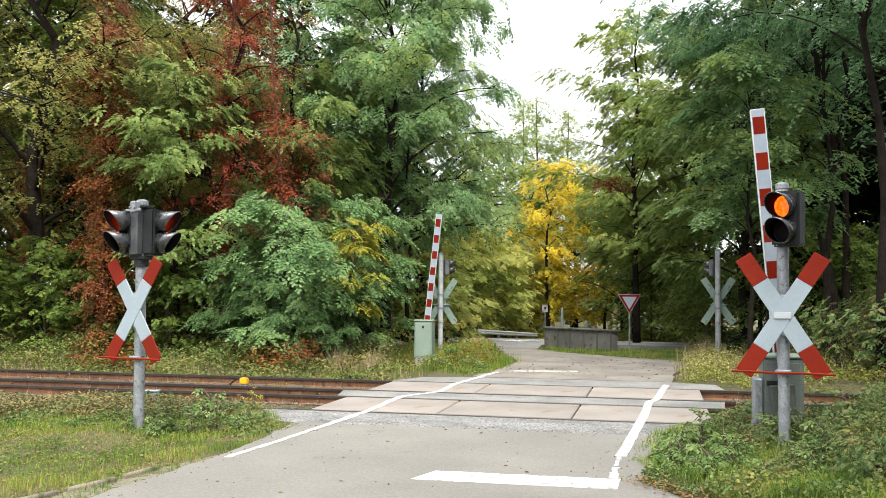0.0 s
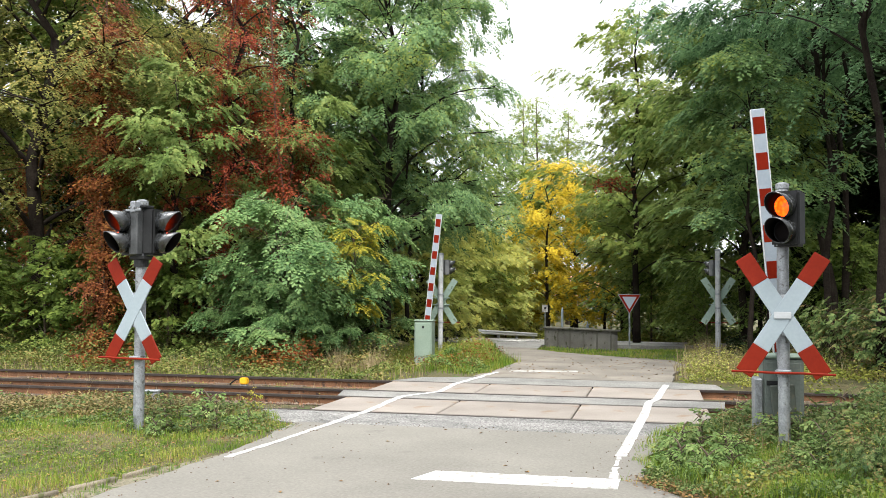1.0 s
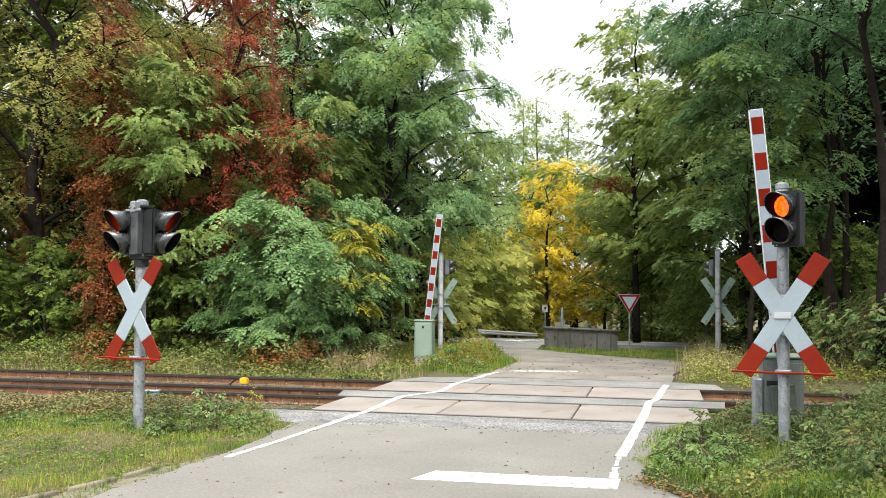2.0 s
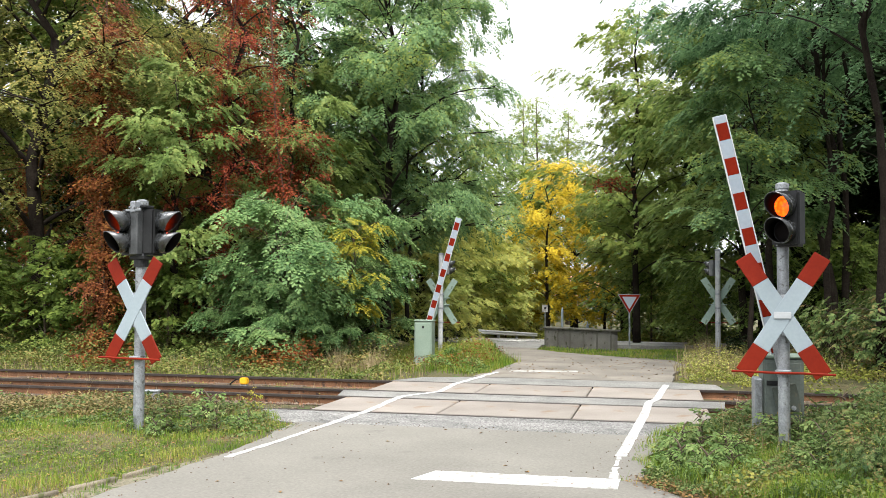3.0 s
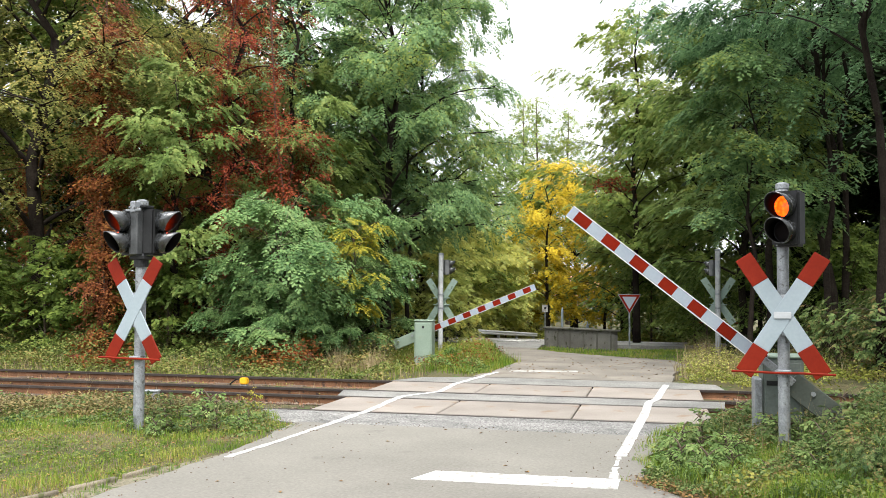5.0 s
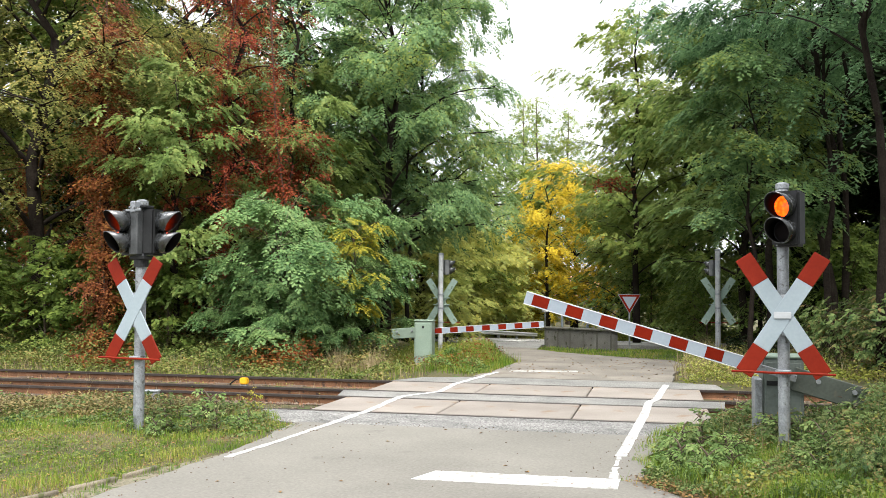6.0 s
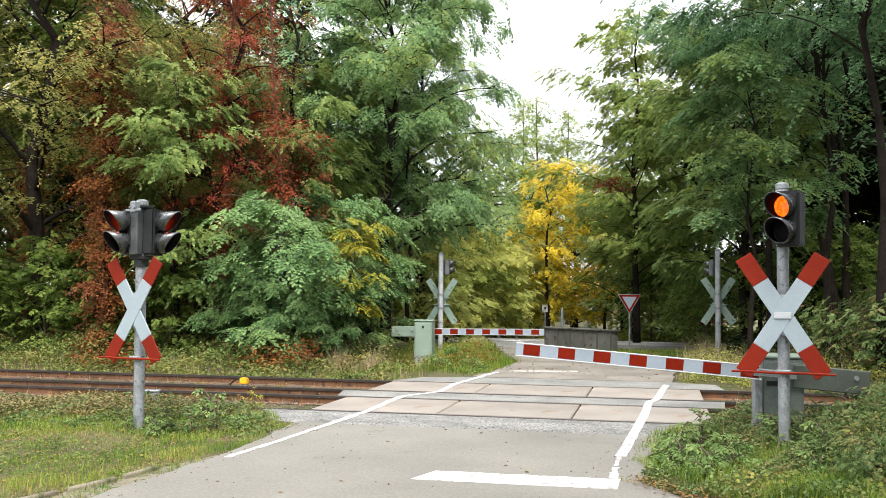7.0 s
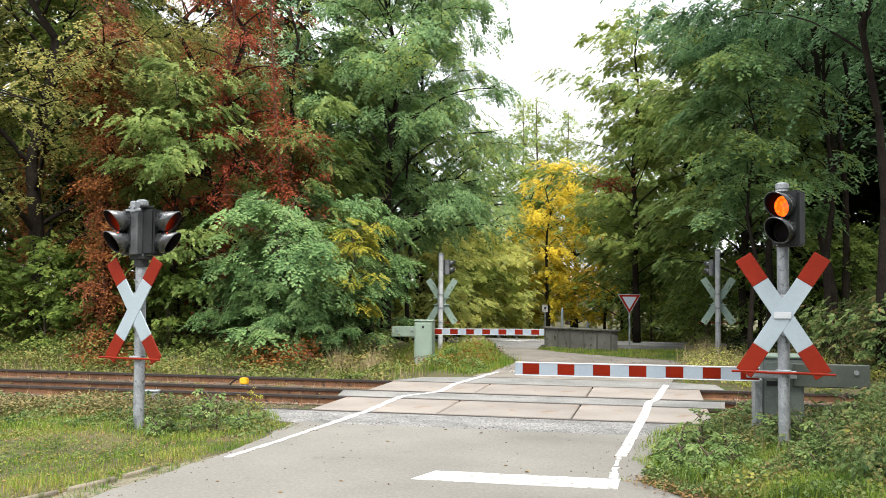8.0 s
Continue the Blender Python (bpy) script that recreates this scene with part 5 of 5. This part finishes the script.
scatter("trackside_plants", "yellow-green herbs beyond the tracks", L_HERB, 24000, (-0.9, 7, 15.6, 21), 0.05, lambda x, y: 0.18 + 0.34 * np.sin(x * 3.3 + y * 1.7) ** 2, 124, keep=lambda x, y: x > -0.75 + 0.15 * np.sin(y * 2))
scatter("trackside_plants", "bright yellow-green herbs at the foot of the far mast", L_SHRUB, 9000, (-0.95, 1.7, 16.2, 22.5), 0.042, lambda x, y: 0.14 + 0.40 * np.sin(x * 4.1 - y * 2.3) ** 2, 137, keep=lambda x, y: x > -0.8 + 0.15 * np.sin(y * 2))
scatter("dry_stalks", "tall pale dry grass at the road's edge", L_HAY, 5500, (-1.1, 3.0, 16.6, 23), 0.008, lambda x, y: 0.35 + 0.35 * np.sin(x * 2.2 + y) ** 2, 125, "blade", keep=lambda x, y: (x > -0.85 + 0.2 * np.sin(y * 3)) & (np.sin(x * 1.7 - y * 1.3) > -0.4))
scatter("trackside_plants", "weeds on the ballast by the crossing", L_BRAMBLE, 3000, (-0.3, 6, 10.0, 12.0), 0.06, 0.35, 126)
scatter("verge_grass", "rough grass strip before the parapet", L_GRASS, 9000, (-4.8, 0, 21.2, 26.5), 0.014, 0.11, 127, "blade", keep=lambda x, y: (y > 21.0 + (-1.1 - x) * 0.55))
# the gloom below the robinias is painted into these leaves
scatter("undergrowth", "leafy undergrowth below the robinias, shade put into its leaf colour", L_SHADE, 15000, (0.0, 9, 20.5, 30), 0.12, 0.6, 128, clump=1.6)
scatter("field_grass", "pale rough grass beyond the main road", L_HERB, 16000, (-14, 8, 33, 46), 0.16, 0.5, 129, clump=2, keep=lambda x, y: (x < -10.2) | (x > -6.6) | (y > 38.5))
# same near-black leaf colour standing for the shade below the oaks
scatter("undergrowth", "leafy undergrowth deep below the oaks, shade put into its leaf colour", L_SHADE, 18000, (-26, -8.5, 20, 30), 0.16, 1.2, 130, clump=1.6)

# single weeds on both verges
weed = tree("weed", at(-0.25, 8.6), "leafy upright weed on the verge", "weed", TWIG, L_BRAMBLE, "weeds", seed=95, height=0.42, spread=0.2, boughs=8, first=0.1, leaves=110, size=0.055, kind="simple", bole=0.006, thick=0.12, profile="cone", sub=2, per=5, twig=0.08, veins=False)
rw = random.Random(9)
for k in range(56):
    x, y = rw.uniform(-0.5, 2.0), rw.uniform(8.3, 10.2)
    if k < 36:
        x, y = rw.uniform(-6.7, -4.75), rw.uniform(8.2, 9.7)
    again(weed, x, y, rw.uniform(0, 360), rw.uniform(0.35, 0.75) if k < 36 else rw.uniform(0.7, 1.3), "leafy upright weed on the verge")
nettle = tree("nettle", at(-5.4, 9.0), "bright leafy nettle clump on the verge", "weed", TWIG, L_NETTLE, "nettles", seed=97, height=0.36, spread=0.24, boughs=10, first=0.1, leaves=240, size=0.05, kind="simple", bole=0.005, thick=0.14, profile="full", sub=2, per=5, twig=0.08, fan=1.3, veins=False)
for k in range(48):
    x, y = (rw.uniform(-6.3, -4.75), rw.uniform(8.0, 9.6)) if k < 12 else (rw.uniform(-0.55, 1.3), rw.uniform(7.5, 9.3))
    if k >= 12 and x < -0.3 and y < 8.0:
        continue
    again(nettle, x, y, rw.uniform(0, 360), rw.uniform(0.3, 0.6) if k < 12 else rw.uniform(0.45, 0.95), "bright leafy nettle clump on the verge")
yweed = tree("flowering_weed", at(-5.5, 10.2, 0, 0.65), "tall weed with yellow flower heads by the rail", "weed", TWIG, L_YELLOW, "weeds", seed=96, height=0.75, spread=0.16, boughs=8, first=0.3, leaves=120, size=0.045, kind="simple", bole=0.006, thick=0.15, profile="cone", sub=2, per=5, twig=0.06, veins=False)
for x, y, s in ((-5.7, 10.25, 0.55), (-5.35, 9.9, 0.5), (-7.9, 10.1, 0.5)):
    again(yweed, x, y, x * 50, s, "tall weed with yellow flower heads by the rail")

# fallen leaves
def litter(name, label, area, n, z, seed, size):
    rng = np.random.default_rng(seed)
    base = np.stack([rng.uniform(area[0], area[1], n), rng.uniform(area[2], area[3], n), np.full(n, z)], 1)
    al, wd, up = random_leaves(base, rng, size, 0.95)
    al[:, 2] = np.abs(al[:, 2]) * 0.3
    v, f = leaf_quads(base, al, wd, 0.3)
    tagged(new(name, array_mesh(name, v, f, L_LITTER)), label, "fallen leaves", kind="stuff")


rng = np.random.default_rng(7)
lx = rng.uniform(-0.75, 1.6, 700)
edge = np.stack([lx, np.interp(lx, [-0.75, -0.35, 0.8, 1.6], [7.5, 7.0, 6.45, 6.1]) + rng.normal(0.03, 0.10, 700), rng.uniform(0.006, 0.035, 700)], 1)
al, wd, up = random_leaves(edge, rng, 0.034, 0.8)
al[:, 2] = np.abs(al[:, 2]) * 0.4
v, f = leaf_quads(edge, al, wd, 0.3)
tagged(new("fallen_leaves", array_mesh("fallen_leaves", v, f, L_LITTER)), "brown fallen leaves along the lane's edge", "fallen leaves", kind="stuff")
litter("fallen_leaves", "scattered small fallen leaves on the near lane", (-4.2, -1.0, 5.6, 9.6), 16, 0.004, 1, 0.045)
litter("fallen_leaves", "brown leaves strewn over the far lane", (-4.1, -1.1, 16.2, 21.0), 190, 0.006, 2, 0.05)


# ---- beyond the tracks ----
par = thing("parapet", pose(-3.86, 24.95, -0.02, 0, 0, -33.3), "low mossy concrete parapet with capping and ribs", "parapet")
part("wall", boxed(-1.2, 1.2, 0, 0.22, -0.1, 0.46, 0.01), CONCRETE_WALL, par)
part("capping", boxed(-1.26, 1.26, -0.05, 0.27, 0.462, 0.51, 0.01), CONCRETE, par)
for k in range(6):
    part("rib", boxed(-0.02, 0.02, -0.03, 0.0, -0.1, 0.46, 0.004), CONCRETE, par).location.x = -1.17 + 0.468 * k

yl = thing("give_way_sign", pose(-2.52, 25.3, float(ground_z(-2.52, 25.3)), 0, 0, 8), "white give-way triangle with red border on steel post", "road sign")
bm = bmesh.new()
tube(bm, [(0, 0, -0.2), (0, 0, 1.48)], [0.025, 0.025], 10)
part("post", bm, GALV, yl)


def triangle(w, y0, y1, z):
    bm = bmesh.new()
    h = w * 0.866
    pts = [(-w / 2, z), (w / 2, z), (0, z - h)]
    a = [bm.verts.new((x, y0, zz)) for x, zz in pts]
    b = [bm.verts.new((x, y1, zz)) for x, zz in pts]
    bm.faces.new(a[::-1])
    bm.faces.new(b)
    for k in range(3):
        bm.faces.new((a[k], a[(k + 1) % 3], b[(k + 1) % 3], b[k]))
    bmesh.ops.recalc_face_normals(bm, faces=bm.faces)
    return bm


part("rim", triangle(0.60, -0.036, -0.026, 1.505), BOOMWHITE, yl, "white outer rim")
part("border", triangle(0.56, -0.040, -0.030, 1.494), BOOMRED, yl, "red border")
part("panel", triangle(0.38, -0.044, -0.034, 1.443), BOOMWHITE, yl, "white panel")

sg = thing("small_sign", pose(-6.75, 35.6, float(ground_z(-6.75, 35.6)), 0, 0, 12), "small square white sign with a dark mark on a thin post", "road sign")
bm = bmesh.new()
tube(bm, [(0, 0, -0.2), (0, 0, 1.3)], [0.025, 0.025], 8)
part("post", bm, GALV, sg)
part("panel", boxed(-0.11, 0.11, -0.04, -0.028, 1.08, 1.36, 0.004), PAINT, sg)
part("mark", boxed(-0.04, 0.04, -0.046, -0.038, 1.2, 1.27, 0.003), BLACK, sg, "dark unreadable mark")

gr = thing("guard_rail", pose(-8.06, 35.03, -0.543, 0, 3.66, 71.4), "low white-grey guard rail beside the main road", "guard rail")
bm = bmesh.new()
prof = [(0.0, 0.31), (-0.025, 0.335), (-0.025, 0.36), (0.0, 0.39), (-0.025, 0.42), (-0.025, 0.445), (0.0, 0.47)]
rows = [[bm.verts.new((x, y, z)) for y, z in prof] for x in (-2.17, 2.17)]
for k in range(len(prof) - 1):
    bm.faces.new((rows[0][k], rows[1][k], rows[1][k + 1], rows[0][k + 1]))
bmesh.ops.solidify(bm, geom=bm.faces[:], thickness=0.006)
part("beam", bm, GUARD, gr, "ribbed steel beam")
for k in range(4):
    part("post", boxed(-0.04, 0.04, 0.01, 0.07, -0.3, 0.42, 0.004), GALV, gr).location.x = -1.97 + 1.311 * k

for x, y, hgt in ((-6.3, 36.85, 1.25), (-5.34, 37.15, 0.75)):
    mp = thing("marker_post", pose(x, y, float(ground_z(x, y)), 0, 0, 0), "pale pointed marker post in rough grass", "post", "marker posts")
    bm = bmesh.new()
    tube(bm, [(0, 0, -0.2), (0, 0, hgt - 0.15), (0, 0, hgt)], [0.05, 0.05, 0.012], 8)
    part("post", bm, BOOMWHITE, mp)
hs = thing("house", pose(-11.8, 72, -0.8, 0, 0, 15), "pale plastered house with orange tiled roof behind the trees", "house")
part("wall", boxed(-3.5, 3.5, 0, 6, 0, 2.0, 0.02), PLASTER, hs)
bm = bmesh.new()
vs = [bm.verts.new(c) for c in ((-3.9, -0.4, 1.9), (3.9, -0.4, 1.9), (3.9, 6.4, 1.9), (-3.9, 6.4, 1.9), (-3.9, 3, 3.6), (3.9, 3, 3.6))]
for q in ((0, 1, 5, 4), (2, 3, 4, 5), (0, 4, 3), (1, 2, 5), (3, 2, 1, 0)):
    bm.faces.new([vs[k] for k in q])
part("roof", bm, TILE, hs, "orange tiles")
for x in (-2.2, 0, 2.2):
    w = part("window", boxed(-0.45, 0.45, -0.03, 0.02, 0.7, 1.7, 0.01), BOOMWHITE, hs)
    w.location.x = x
    part("pane", boxed(-0.38, 0.38, -0.036, -0.028, 0.77, 1.63), GLASS, w)

# ---- ballast ----
def stones(name, label, areas, n, seed, lo=0.018, hi=0.038, road=False):
    rng = np.random.default_rng(seed)
    octa = np.array([(1, 0, 0), (0, 1, 0), (-1, 0, 0), (0, -1, 0), (0, 0, 0.8), (0, 0, -0.8)], float)
    tri = np.array([(0, 1, 4), (1, 2, 4), (2, 3, 4), (3, 0, 4), (1, 0, 5), (2, 1, 5), (3, 2, 5), (0, 3, 5)])
    P = np.concatenate([np.stack([rng.uniform(a, b, n), rng.uniform(c, d, n)], 1) for a, b, c, d in areas])
    P[:, 1] += SLOPE * (P[:, 0] + 2)
    z = np.full(len(P), lo * 0.5) if road else ground_z(P[:, 0], P[:, 1]) + 0.01
    m = len(P)
    an = rng.uniform(0, math.pi, m)
    v = octa[None] * rng.uniform(0.6, 1.3, (m, 6, 1)) * rng.uniform(lo, hi, (m, 1, 1))
    x = v[..., 0] * np.cos(an)[:, None] - v[..., 1] * np.sin(an)[:, None]
    y = v[..., 0] * np.sin(an)[:, None] + v[..., 1] * np.cos(an)[:, None]
    v = np.stack([x + P[:, :1], y + P[:, 1:], v[..., 2] + z[:, None]], 2).reshape(-1, 3)
    f = (np.arange(m)[:, None, None] * 6 + tri[None]).reshape(-1, 3)
    tagged(new(name, array_mesh(name, v, f, STONE)), label, "ballast", kind="stuff")


stones("ballast_stones", "loose grey ballast stones between the rails", ((-13, -5.3, 10.6, 15.3), (-7.5, -5.1, 12.2, 13.3), (0.0, 4, 10.6, 15.3), (-6.2, -5.0, 10.4, 11.5)), 1500, 77)

stones("road_pebbles", "small pebbles and grit along the lane's edge", ((-4.5, -4.1, 5.2, 9.7), (-4.6, -0.8, 9.6, 9.95), (-1.1, -0.7, 7.4, 9.6), (-4.2, -1, 5.5, 9.7)), 55, 78, 0.004, 0.011, True)
scatter("track_weeds", "sparse weeds and stalks between the rails", L_HERB, 3500, (-16, -5.3, 9.6, 15), 0.035, 0.14, 118, keep=lambda x, y: (yt(x, y) > 10.6) & (yt(x, y) < 15) & (np.sin(x * 2.3) * np.sin(y * 3.3 + x) > 0.1))
scatter("dry_stalks", "dry stalks between the rails", L_HAY, 1200, (-16, -5.3, 9.6, 15), 0.007, 0.2, 119, "blade", keep=lambda x, y: (yt(x, y) > 10.6) & (yt(x, y) < 15))

# ---- things by the rails ----
yb = thing("track_contact", pose(-7.1, 12.85, -0.08, 0, 0, 4), "yellow track contact box with black cable by the rail", "track device")
part("box", boxed(-0.06, 0.06, -0.05, 0.05, 0.10, 0.20, 0.015, seg=2), YELLOW, yb, "yellow plastic box")
part("foot", boxed(-0.05, 0.05, -0.04, 0.04, -0.08, 0.10, 0.01), GALV, yb)
bm = bmesh.new()
tube(bm, [(-0.05, 0.02, 0.16), (-0.15, 0.04, 0.17), (-0.26, 0.08, 0.10), (-0.33, 0.1, -0.05)], [0.012] * 4, 6)
part("cable", bm, BLACK, yb, "black cable")
jb = thing("junction_box", pose(-7.3, 10.75, -0.03, 0, 0, 20), "small grey junction box beside the rail", "track device")
part("box", boxed(-0.09, 0.09, -0.06, 0.06, -0.25, 0.14, 0.012), GALV, jb)
part("lid", boxed(-0.1, 0.1, -0.07, 0.07, 0.14, 0.165, 0.008), GALV, jb)

motions()
